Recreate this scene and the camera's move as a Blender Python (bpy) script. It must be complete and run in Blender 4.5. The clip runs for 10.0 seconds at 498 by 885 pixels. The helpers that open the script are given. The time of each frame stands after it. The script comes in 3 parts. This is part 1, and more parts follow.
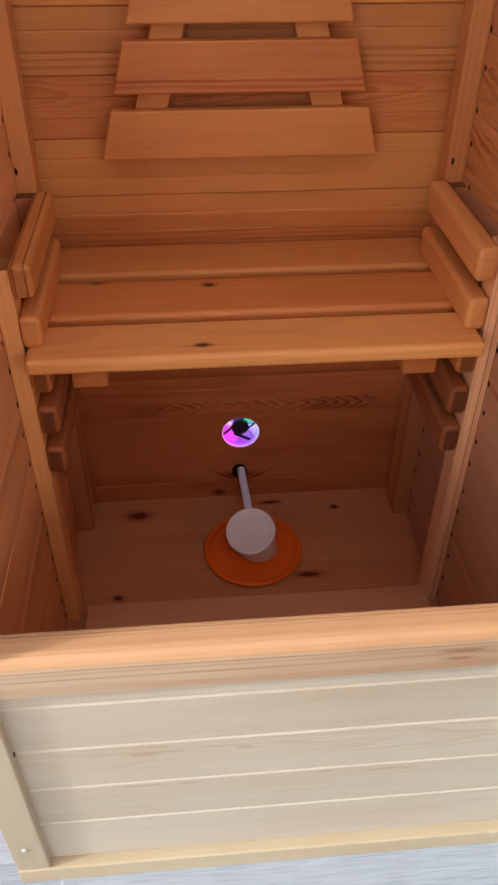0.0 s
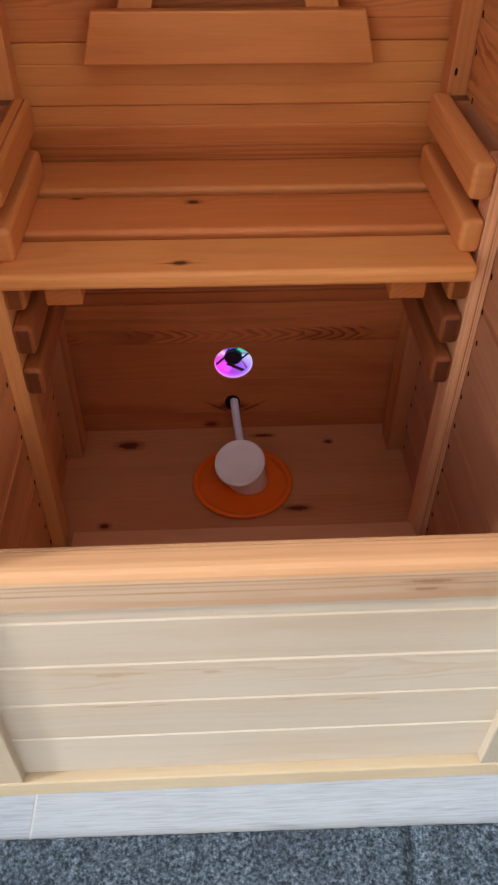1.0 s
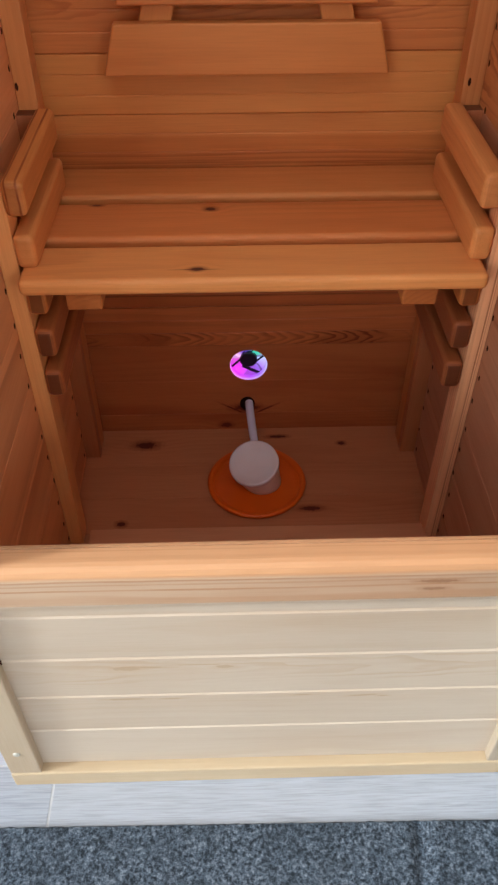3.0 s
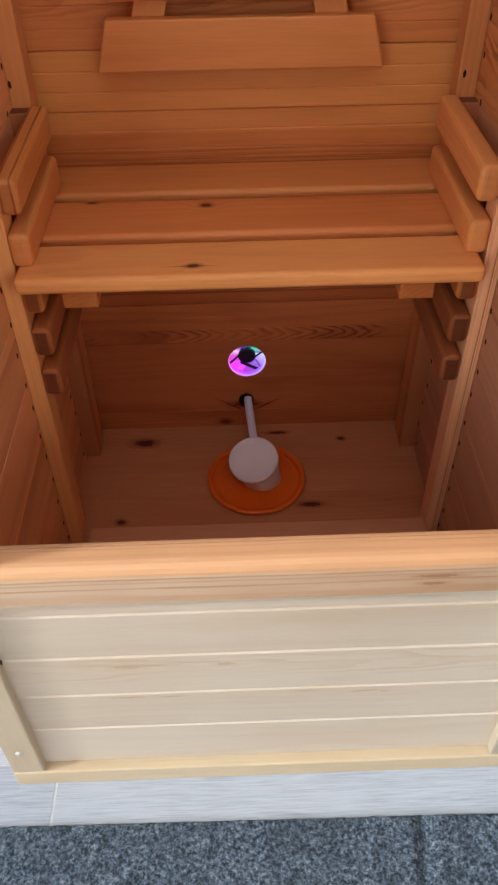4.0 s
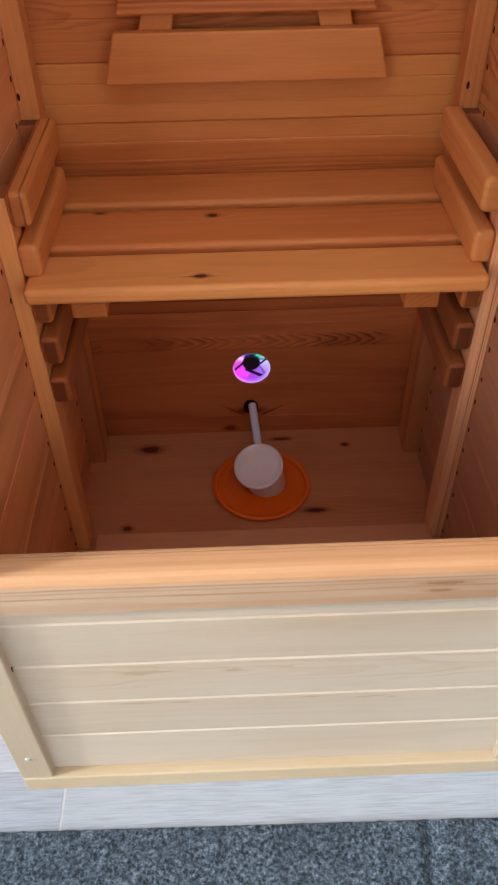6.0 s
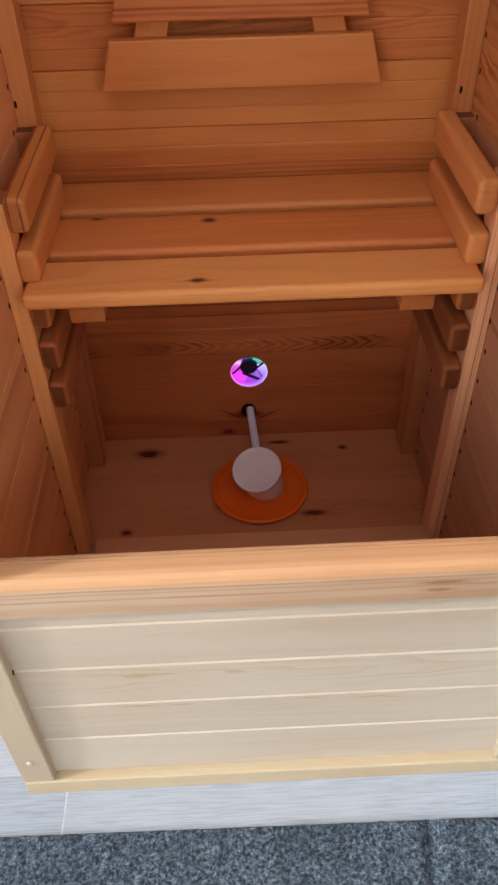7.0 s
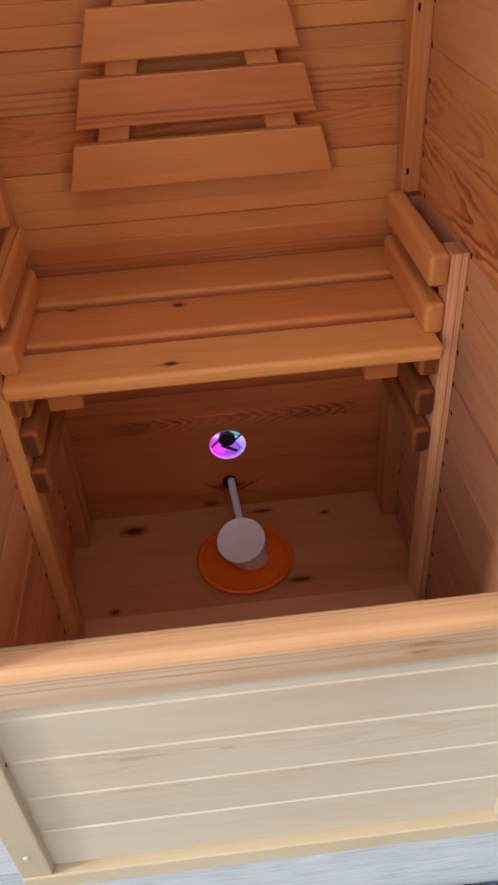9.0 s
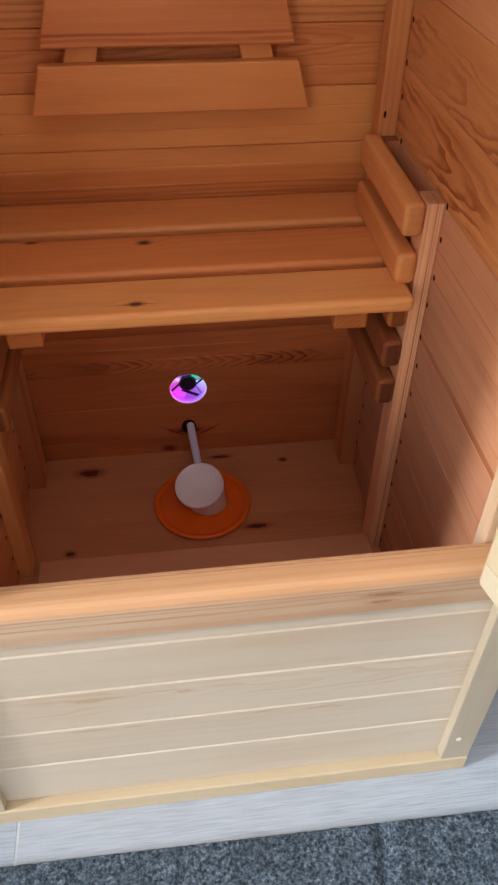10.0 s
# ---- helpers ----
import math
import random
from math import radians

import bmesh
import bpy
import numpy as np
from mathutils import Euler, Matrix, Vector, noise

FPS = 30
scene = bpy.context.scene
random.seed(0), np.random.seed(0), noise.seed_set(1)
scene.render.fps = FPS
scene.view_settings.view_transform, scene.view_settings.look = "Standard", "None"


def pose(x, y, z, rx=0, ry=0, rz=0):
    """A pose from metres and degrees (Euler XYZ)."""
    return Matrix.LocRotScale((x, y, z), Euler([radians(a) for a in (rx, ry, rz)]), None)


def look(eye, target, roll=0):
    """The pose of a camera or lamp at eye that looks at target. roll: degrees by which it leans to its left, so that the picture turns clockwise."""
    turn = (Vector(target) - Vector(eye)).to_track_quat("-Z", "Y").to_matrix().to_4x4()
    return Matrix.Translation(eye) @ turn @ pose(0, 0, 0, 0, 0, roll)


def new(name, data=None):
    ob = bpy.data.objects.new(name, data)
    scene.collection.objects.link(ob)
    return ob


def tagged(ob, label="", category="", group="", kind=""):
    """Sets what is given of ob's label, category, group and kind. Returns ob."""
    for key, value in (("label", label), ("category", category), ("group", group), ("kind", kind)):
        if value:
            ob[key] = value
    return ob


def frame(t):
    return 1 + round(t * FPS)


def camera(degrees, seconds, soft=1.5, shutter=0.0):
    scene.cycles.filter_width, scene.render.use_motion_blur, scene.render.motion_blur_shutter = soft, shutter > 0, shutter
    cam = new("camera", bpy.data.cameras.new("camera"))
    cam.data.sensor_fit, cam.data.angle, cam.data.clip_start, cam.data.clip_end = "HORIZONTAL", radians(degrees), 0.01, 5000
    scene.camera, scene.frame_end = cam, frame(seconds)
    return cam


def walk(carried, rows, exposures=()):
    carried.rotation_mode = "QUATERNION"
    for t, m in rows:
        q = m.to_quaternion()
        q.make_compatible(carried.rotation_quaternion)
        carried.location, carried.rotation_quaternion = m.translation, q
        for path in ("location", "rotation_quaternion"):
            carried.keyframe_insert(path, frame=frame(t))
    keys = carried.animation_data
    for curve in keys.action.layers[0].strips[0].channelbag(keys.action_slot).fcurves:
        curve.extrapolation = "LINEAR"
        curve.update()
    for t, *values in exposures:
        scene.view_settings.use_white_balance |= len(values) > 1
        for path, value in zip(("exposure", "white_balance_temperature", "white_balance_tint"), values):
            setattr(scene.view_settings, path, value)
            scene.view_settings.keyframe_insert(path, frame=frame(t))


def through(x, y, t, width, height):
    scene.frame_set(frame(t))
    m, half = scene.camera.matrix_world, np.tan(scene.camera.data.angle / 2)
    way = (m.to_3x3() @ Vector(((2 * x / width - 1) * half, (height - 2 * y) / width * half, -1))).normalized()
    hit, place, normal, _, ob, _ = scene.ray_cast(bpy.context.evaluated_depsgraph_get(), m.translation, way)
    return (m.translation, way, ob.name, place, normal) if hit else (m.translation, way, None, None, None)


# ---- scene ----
# the room's inner faces and its window, in metres
ROOM_W, ROOM_E, ROOM_S, ROOM_N, ROOM_H = -1.9, 2.3, -3.0, 1.05, 2.5
WIN = (-1.90, -0.06, 0.25, 2.2)
# openings out of view, added for fill from above and from the south
ROOF_FILL = (-0.6, 0.6, -1.9, -0.9)
SOUTH_FILL_L, SOUTH_FILL_R, SOUTH_FILL_Z = (-1.85, -0.9), (1.15, 2.28), (1.25, 2.4)
UPPER_PEG = 0.422
EXPOSURE = 0.77
cam = camera(36.24, 10.0, soft=2.4, shutter=0.14)
PATH = [
    (0, (-0.0922, -0.4902, 1.2133), (-0.0106, 0.4392, 0.4586), 0.39),
    (0.5, (-0.0480, -0.4628, 1.1705), (0.0168, 0.4303, 0.3717), -1.09),
    (1, (-0.0301, -0.4868, 1.1734), (0.0141, 0.3868, 0.3518), 0.41),
    (1.5, (-0.0226, -0.4943, 1.1906), (0.0056, 0.3765, 0.3654), 0.02),
    (2, (-0.0223, -0.5028, 1.1973), (0.0007, 0.3749, 0.3793), -0.02),
    (2.5, (-0.0315, -0.5056, 1.1964), (-0.0088, 0.3705, 0.3768), 0.07),
    (4, (-0.0249, -0.5025, 1.1935), (-0.0069, 0.3670, 0.3667), -0.98),
    (4.5, (-0.0288, -0.5025, 1.1954), (-0.0068, 0.3665, 0.3682), -1.01),
    (5, (-0.0237, -0.5060, 1.1953), (-0.0047, 0.3647, 0.3698), -1.10),
    (5.5, (-0.0336, -0.5039, 1.2022), (-0.0153, 0.3684, 0.3784), -1.05),
    (7, (-0.0362, -0.5129, 1.2081), (-0.0139, 0.3655, 0.3909), -1.41),
    (7.5, (-0.0353, -0.5148, 1.2087), (-0.0097, 0.3702, 0.3986), -1.70),
    (8, (-0.0287, -0.5207, 1.2155), (-0.0022, 0.3769, 0.4195), -1.83),
    (8.5, (-0.0264, -0.5276, 1.2327), (-0.0124, 0.4345, 0.5156), -3.06),
    (8.7, (-0.0282, -0.5311, 1.2356), (-0.0398, 0.4354, 0.5243), -6.01),
    (9, (-0.0227, -0.5282, 1.2388), (0.0277, 0.4143, 0.4978), -4.03),
    (9.5, (-0.0134, -0.5068, 1.2286), (0.1029, 0.3342, 0.3805), 0.83),
    (9.6, (-0.0157, -0.5090, 1.2292), (0.1103, 0.3394, 0.3900), 1.30),
    (10, (-0.0401, -0.5119, 1.2337), (0.0783, 0.3650, 0.4232), 0.87),
]
walk(cam, [(t, look(eye, target, roll)) for t, eye, target, roll in PATH], exposures=[(0.0, EXPOSURE), (8.0, EXPOSURE), (8.5, EXPOSURE - 0.09), (9.0, EXPOSURE - 0.09), (9.6, EXPOSURE - 0.11), (10.0, EXPOSURE - 0.09)])

# ---- light: an overcast sky through the west window, and added fill ----
world = bpy.data.worlds.new("sky")
scene.world = world
world.use_nodes = True
wn = world.node_tree.nodes
sky = wn.new("ShaderNodeTexSky")
sky.sky_type, sky.sun_disc = "NISHITA", False
sky.sun_elevation, sky.sun_rotation = radians(27), radians(255)
world.node_tree.links.new(sky.outputs["Color"], wn["Background"].inputs["Color"])
wn["Background"].inputs["Strength"].default_value = 0.08

sun = new("sun", bpy.data.lights.new("sun", "SUN"))
sun.data.energy, sun.data.angle, sun.data.color = 1.85, radians(6.0), (0.86, 0.94, 1.0)
sun.matrix_world = look((-3, -0.78, 2.0), (0, 0, 0.4))


def opening_lamp(name, eye, target, width, height, watts, colour):
    lamp = new(name, bpy.data.lights.new(name, "AREA"))
    lamp.data.shape, lamp.data.size, lamp.data.size_y = "RECTANGLE", width, height
    lamp.data.energy, lamp.data.color = watts, colour
    lamp.matrix_world = look(eye, target)


mid_y, mid_z = (WIN[0] + WIN[1]) / 2, (WIN[2] + WIN[3]) / 2
opening_lamp("west_window_light", (ROOM_W - 0.03, mid_y, mid_z), (3, mid_y, mid_z), WIN[1] - WIN[0], WIN[3] - WIN[2], 18.0, (0.85, 0.93, 1.0))
# two unseen fill lamps, added to light the cabin from either side
for x0, x1, watts in ((*SOUTH_FILL_L, 15.0), (*SOUTH_FILL_R, 20.0)):
    mid_x, mid_z = (x0 + x1) / 2, (SOUTH_FILL_Z[0] + SOUTH_FILL_Z[1]) / 2
    opening_lamp("added_south_fill", (mid_x, ROOM_S - 0.03, mid_z), (mid_x, 3, mid_z), x1 - x0, SOUTH_FILL_Z[1] - SOUTH_FILL_Z[0], watts, (0.88, 0.94, 1.0))
# unseen overhead fill, added to brighten the bench tops and the floor
mid_x, mid_y = (ROOF_FILL[0] + ROOF_FILL[1]) / 2, (ROOF_FILL[2] + ROOF_FILL[3]) / 2
opening_lamp("added_roof_fill", (mid_x, mid_y, ROOM_H + 0.02), (mid_x, mid_y + 0.001, 0), ROOF_FILL[1] - ROOF_FILL[0], ROOF_FILL[3] - ROOF_FILL[2], 7.0, (0.90, 0.95, 1.0))

# ---- materials ----
ALBEDO = 0.66  # share of the daylight that the palest surfaces give back
UNTINTED = (1.0, 1.0, 1.0)  # colour left as given
RED_BOUNCE = (1.20, 0.93, 0.76)  # red of bounced light under the bench, put into the low back boards
ROSY = (1.14, 0.955, 0.86)  # posts and floor, reddened
MAUVE = (1.05, 0.890, 0.81)  # right wall


class Nodes:
    """Short hand for a material's node tree."""

    def __init__(self, name):
        self.mat = bpy.data.materials.new(name)
        self.mat.use_nodes = True
        self.tree = self.mat.node_tree
        self.bsdf = self.tree.nodes["Principled BSDF"]

    def node(self, kind, operation="", clamp=False):
        n = self.tree.nodes.new("ShaderNode" + kind)
        if operation:
            n.operation = operation
        if clamp:
            n.use_clamp = True
        return n

    def link(self, a, b):
        self.tree.links.new(a, b)

    def put(self, socket, value):
        if isinstance(value, (int, float)):
            socket.default_value = value
        elif isinstance(value, (tuple, list)):
            socket.default_value = tuple(value) + (1.0,) if len(socket.default_value) == 4 and len(value) == 3 else tuple(value)
        else:
            self.link(value, socket)

    def math(self, op, a, b=0.0, c=0.0, clamp=False):
        n = self.node("Math", op, clamp)
        for s, value in zip(n.inputs, (a, b, c)):
            self.put(s, value)
        return n.outputs[0]

    def vec(self, op, a, b=(0, 0, 0), scale=None):
        n = self.node("VectorMath", op)
        self.put(n.inputs[0], a)
        self.put(n.inputs[1], b)
        if scale is not None:
            self.put(n.inputs["Scale"], scale)
        return n.outputs["Value"] if op in ("LENGTH", "DOT_PRODUCT", "DISTANCE") else n.outputs["Vector"]

    def noise(self, vector, scale=1.0, detail=2.0, rough=0.5, distortion=0.0):
        n = self.node("TexNoise")
        self.put(n.inputs["Vector"], vector)
        n.inputs["Scale"].default_value, n.inputs["Detail"].default_value = scale, detail
        n.inputs["Roughness"].default_value, n.inputs["Distortion"].default_value = rough, distortion
        return n.outputs["Fac"]

    def mix(self, fac, a, b, blend="MIX"):
        n = self.node("MixRGB")
        n.blend_type = blend
        self.put(n.inputs[0], fac)
        self.put(n.inputs[1], a)
        self.put(n.inputs[2], b)
        return n.outputs[0]

    def band(self, value, lo, hi, a=0.0, b=1.0):
        n = self.node("MapRange")
        n.interpolation_type = "SMOOTHSTEP"
        for s, x in zip(n.inputs, (value, lo, hi, a, b)):
            self.put(s, x)
        return n.outputs[0]

    def bump(self, height, strength, distance):
        n = self.node("Bump")
        n.inputs["Strength"].default_value, n.inputs["Distance"].default_value = strength, distance
        self.put(n.inputs["Height"], height)
        self.link(n.outputs[0], self.bsdf.inputs["Normal"])

    def base(self, colour):
        self.link(self.mix(1.0, colour, (ALBEDO, ALBEDO, ALBEDO), "MULTIPLY"), self.bsdf.inputs["Base Color"])

    def split(self, vector):
        n = self.node("SeparateXYZ")
        self.link(vector, n.inputs[0])
        return n.outputs

    def join(self, x, y, z):
        n = self.node("CombineXYZ")
        for s, value in zip(n.inputs, (x, y, z)):
            self.put(s, value)
        return n.outputs[0]


def wood(name, light, dark, rough=0.5, ring=0.0075, contrast=0.52, arch=0.03, knots=(), tone=0.16, run=1.6, heart=None, arcs=None, wander=0.006, fine=0.14, blotch=0.42, stain=0.97, knot=(0.19, 0.026, 0.012), swirl=1.2, end=0.45, rag=0.9, sap=None, lines=(), tint=(1.17, 0.985, 0.79)):
    """Sawn softwood, its grain along local X. knots: (x, y, z, half length, half width) in the board's own metres, and
    a turn in degrees. lines: dark growth lines (axis, place, half width, weight). tint: a gain on each colour channel.
    """
    k = Nodes(name)
    here = k.node("TexCoord").outputs["Object"]
    rand = k.node("ObjectInfo").outputs["Random"]
    p = k.vec("ADD", here, k.join(k.math("MULTIPLY", rand, 37.0), k.math("MULTIPLY", rand, 11.3), k.math("MULTIPLY", rand, 23.7)))
    own = k.split(here)
    # annual rings round a pith behind the board, wandering along the length
    oy = k.math("MULTIPLY_ADD", k.math("FRACT", k.math("MULTIPLY", rand, 71.0)), 0.12, -0.06)
    oz = k.math("MULTIPLY_ADD", k.math("FRACT", k.math("MULTIPLY", rand, 133.0)), 0.08, 0.035)
    slow = k.noise(k.vec("MULTIPLY", p, (run, 2.5, 2.5)), 1.0, 1.5)
    mid = k.noise(k.vec("MULTIPLY", p, (5.0, 30.0, 30.0)), 1.0, 2.0)
    r = k.vec("LENGTH", k.join(0.0, k.math("ADD", own[1], oy), k.math("ADD", own[2], oz)))
    r = k.math("ADD", r, k.math("MULTIPLY", slow, arch))
    r = k.math("ADD", r, k.math("MULTIPLY", mid, wander))
    mask = halo = None
    for kx, ky, kz, hx, hy, *turn in knots:
        off = k.vec("SUBTRACT", here, (kx, ky, kz))
        if turn:
            ca, sa = math.cos(radians(turn[0])), math.sin(radians(turn[0]))
            off = k.join(k.vec("DOT_PRODUCT", off, (ca, sa, 0)), k.vec("DOT_PRODUCT", off, (-sa, ca, 0)), 0.0)
        d = k.vec("LENGTH", k.vec("DIVIDE", off, (hx, hy, max(hy, 0.012))))
        near = k.band(d, 0.0, 4.5, 1.0, 0.0)
        r = k.math("ADD", r, k.math("MULTIPLY", near, ring * swirl))
        ragged = k.math("ADD", d, k.math("MULTIPLY", k.math("SUBTRACT", k.noise(here, 160.0, 2.0), 0.5), rag))
        core_one, halo_one = k.band(ragged, 0.62, 0.95, 1.0, 0.0), k.band(ragged, 0.8, 1.9, 0.60, 0.0)
        mask = core_one if mask is None else k.math("MAXIMUM", mask, core_one)
        halo = halo_one if halo is None else k.math("MAXIMUM", halo, halo_one)
    wave = k.math("FRACT", k.math("DIVIDE", r, ring))
    late = k.math("MULTIPLY", k.band(wave, 0.25, 0.86), k.band(wave, 0.90, 1.0, 1.0, 0.0))
    fade = k.band(k.noise(k.vec("MULTIPLY", p, (1.2, 9.0, 9.0)), 1.0, 1.0), 0.34, 0.66, 0.15, 1.0)
    late = k.math("MULTIPLY", late, k.math("MULTIPLY", fade, contrast))
    if heart:
        inner = k.math("MULTIPLY", k.band(own[1], heart[0], heart[0] + 0.004), k.band(own[1], heart[1] - 0.004, heart[1], 1.0, 0.0))
        late = k.math("MAXIMUM", late, k.math("MULTIPLY", inner, k.math("MULTIPLY_ADD", k.band(wave, 0.3, 0.9), 0.45, 0.22)))
    if arcs:
        # flame figure: nested pointed rings along one strip of the board (middle, half width, pitch, sharpness, weight)
        mid_y, half, pitch, point, weight = arcs
        across = k.math("ABSOLUTE", k.math("DIVIDE", k.math("SUBTRACT", own[1], mid_y), half))
        bent = k.math("ADD", k.math("MULTIPLY", k.math("POWER", across, 1.6), point), k.math("MULTIPLY", k.noise(k.vec("MULTIPLY", p, (11.0, 40.0, 40.0)), 1.0, 2.0), 2.3))
        flame = k.math("FRACT", k.math("ADD", k.math("DIVIDE", own[0], pitch), bent))
        line = k.math("MULTIPLY", k.band(flame, 0.25, 0.80), k.band(flame, 0.88, 1.0, 1.0, 0.0))
        patchy = k.band(k.noise(k.vec("MULTIPLY", p, (6.0, 8.0, 8.0)), 1.0, 1.0), 0.32, 0.60, 0.22, 1.0)
        late = k.math("MAXIMUM", late, k.math("MULTIPLY", k.math("MULTIPLY", line, patchy), k.band(across, 0.75, 1.0, weight, 0.0)))
    for axis, at, half, weight in lines:
        away = k.math("ABSOLUTE", k.math("SUBTRACT", k.math("MULTIPLY_ADD", k.math("SUBTRACT", mid, 0.5), half * 2.0, own[axis]), at))
        uneven = k.band(k.noise(k.vec("MULTIPLY", p, (7.0, 60.0, 60.0)), 1.0, 1.0), 0.3, 0.6, 0.65, 1.0)
        late = k.math("MAXIMUM", late, k.math("MULTIPLY", k.band(away, half * 0.3, half, weight, 0.0), uneven))
    fibre = k.noise(k.vec("MULTIPLY", p, (14.0, 420.0, 420.0)), 1.0, 3.0, 0.6)
    blot = k.noise(k.vec("MULTIPLY", p, (2.4, 13.0, 13.0)), 1.0, 3.0)
    pale = light
    if sap:
        # a paler strip of sapwood below the given height
        pale = k.mix(k.band(k.math("ADD", own[1], k.math("MULTIPLY", mid, 0.004)), sap[0] - 0.003, sap[0] + 0.003), sap[1], light)
    col = k.mix(late, pale, dark)
    col = k.mix(k.band(blot, 0.42, 0.78, 0.0, blotch), col, dark)
    col = k.mix(k.band(fibre, 0.35, 0.75, 0.0, fine), col, k.mix(0.5, dark, (0.25, 0.13, 0.06)))
    own_tone = k.math("MULTIPLY_ADD", k.math("FRACT", k.math("MULTIPLY", rand, 19.0)), tone, 1.0 - tone * 0.6)
    col = k.mix(1.0, col, k.join(own_tone, k.math("POWER", own_tone, 1.25), k.math("POWER", own_tone, 1.5)), "MULTIPLY")
    if mask is not None:
        col = k.mix(k.math("MULTIPLY", halo, stain), col, (0.8 * knot[0] + 0.35 * dark[0], 0.8 * knot[1] + 0.30 * dark[1], 0.8 * knot[2] + 0.30 * dark[2]))
        col = k.mix(k.math("MULTIPLY", mask, stain), col, knot)
    col = k.mix(1.0, col, tint, "MULTIPLY")
    # end grain drinks more light than the long faces
    facing = k.math("ABSOLUTE", k.split(k.node("TexCoord").outputs["Normal"])[0])
    col = k.mix(k.band(facing, 0.75, 0.95, 0.0, end), col, k.mix(0.62, dark, (0.15, 0.042, 0.016)))
    k.base(col)
    k.put(k.bsdf.inputs["Roughness"], k.math("MULTIPLY_ADD", fibre, 0.22, rough - 0.1))
    k.bsdf.inputs["Specular IOR Level"].default_value = 0.32
    k.bump(k.math("ADD", k.math("MULTIPLY", late, 0.5), fibre), 0.25, 0.0012)
    return k.mat


INSIDE = ((0.85, 0.305, 0.088), (0.56, 0.147, 0.032))
PALE = ((0.86, 0.695, 0.53), (0.74, 0.52, 0.34))
SIDE = ((0.84, 0.370, 0.165), (0.57, 0.190, 0.068))
# low back boards, the dimness under the bench put into their colour
LOW_SHADED = ((0.75, 0.272, 0.108), (0.52, 0.146, 0.050))
TANNED = ((0.84, 0.330, 0.102), (0.63, 0.190, 0.048))
RUDDY = ((0.80, 0.275, 0.085), (0.44, 0.100, 0.024))
pine = wood("inside_pine", *INSIDE)
pine_bold = wood("bold_grained_pine", (0.90, 0.410, 0.172), (0.44, 0.120, 0.030), ring=0.014, contrast=0.30, arch=0.03, arcs=(-0.006, 0.050, 0.135, 2.6, 1.0))
pine_flamed = wood("flamed_pine", (0.90, 0.415, 0.176), (0.48, 0.135, 0.036), ring=0.014, contrast=0.20, arch=0.05, arcs=(-0.020, 0.050, 0.15, 2.8, 0.85))
pine_rail = wood("rail_pine", (0.93, 0.415, 0.158), INSIDE[1], ring=0.012, contrast=0.16, arch=0.02, end=0.20)
pine_rail_dark = wood("dark_ended_rail_pine", TANNED[0], INSIDE[1], ring=0.012, contrast=0.16, arch=0.02, end=0.9)
pine_rail_tan = wood("tan_rail_pine", (0.93, 0.420, 0.155), TANNED[1], ring=0.012, contrast=0.15, tone=0.04, end=0.10)
pine_low_shaded = wood("low_shaded_pine", *LOW_SHADED, ring=0.011, blotch=0.8, contrast=0.22, tone=0.08, tint=RED_BOUNCE)
pine_blond = wood("blond_pine", (0.93, 0.400, 0.128), (0.73, 0.240, 0.063), ring=0.011, contrast=0.18, tone=0.05)
pine_upright = wood("upright_pine", (0.86, 0.380, 0.145), (0.60, 0.195, 0.065), ring=0.009, contrast=0.32, arch=0.008, wander=0.003)
pine_tan = wood("tan_pine", (0.88, 0.352, 0.112), TANNED[1], ring=0.010, contrast=0.22, tone=0.06)
pine_lip = wood("dull_lip_pine", (0.70, 0.350, 0.165), (0.44, 0.20, 0.085), ring=0.010, contrast=0.2, tint=UNTINTED)
# lower rails' pine, darkened for the shade under the bench
pine_rail_shaded = wood("shaded_rail_pine", (0.62, 0.215, 0.075), (0.30, 0.070, 0.022), ring=0.011, contrast=0.25, end=0.9)
pine_rail_deep_shaded = wood("deep_shaded_rail_pine", (0.46, 0.150, 0.056), (0.24, 0.058, 0.020), ring=0.011, contrast=0.25, end=0.9)
# real streaks on a base darkened for the shade under the bench
pine_shade = wood("shaded_streaked_pine", (0.74, 0.245, 0.084), (0.25, 0.050, 0.013), ring=0.011, contrast=0.45, tone=0.05, lines=((1, -0.020, 0.0025, 0.8), (1, 0.012, 0.0020, 0.7), (1, 0.030, 0.0018, 0.6)), tint=RED_BOUNCE)
pine_heart = wood("heart_pine", (0.88, 0.365, 0.118), (0.40, 0.102, 0.022), ring=0.006, contrast=0.14, arch=0.012, heart=(-0.048, -0.014), sap=(0.012, (0.78, 0.285, 0.084)), lines=((1, -0.034, 0.0022, 0.85), (1, -0.041, 0.0016, 0.6), (1, -0.026, 0.0016, 0.55)))
pine_curly = wood("curly_pine", (0.82, 0.290, 0.104), (0.26, 0.055, 0.015), ring=0.009, contrast=0.75, arch=0.03, arcs=(-0.030, 0.018, 0.030, 1.5, 0.9), tint=RED_BOUNCE)
pine_arched = wood("arched_pine", (0.84, 0.310, 0.100), RUDDY[1], ring=0.010, contrast=0.40, arcs=(0.020, 0.026, 0.110, 2.6, 0.45))
pine_dark_edge = wood("dark_edged_pine", (0.85, 0.360, 0.122), (0.50, 0.130, 0.034), ring=0.010, contrast=0.15, lines=((1, -0.0330, 0.0035, 0.60), (1, -0.0230, 0.0025, 0.65), (1, -0.0120, 0.0030, 0.45)))
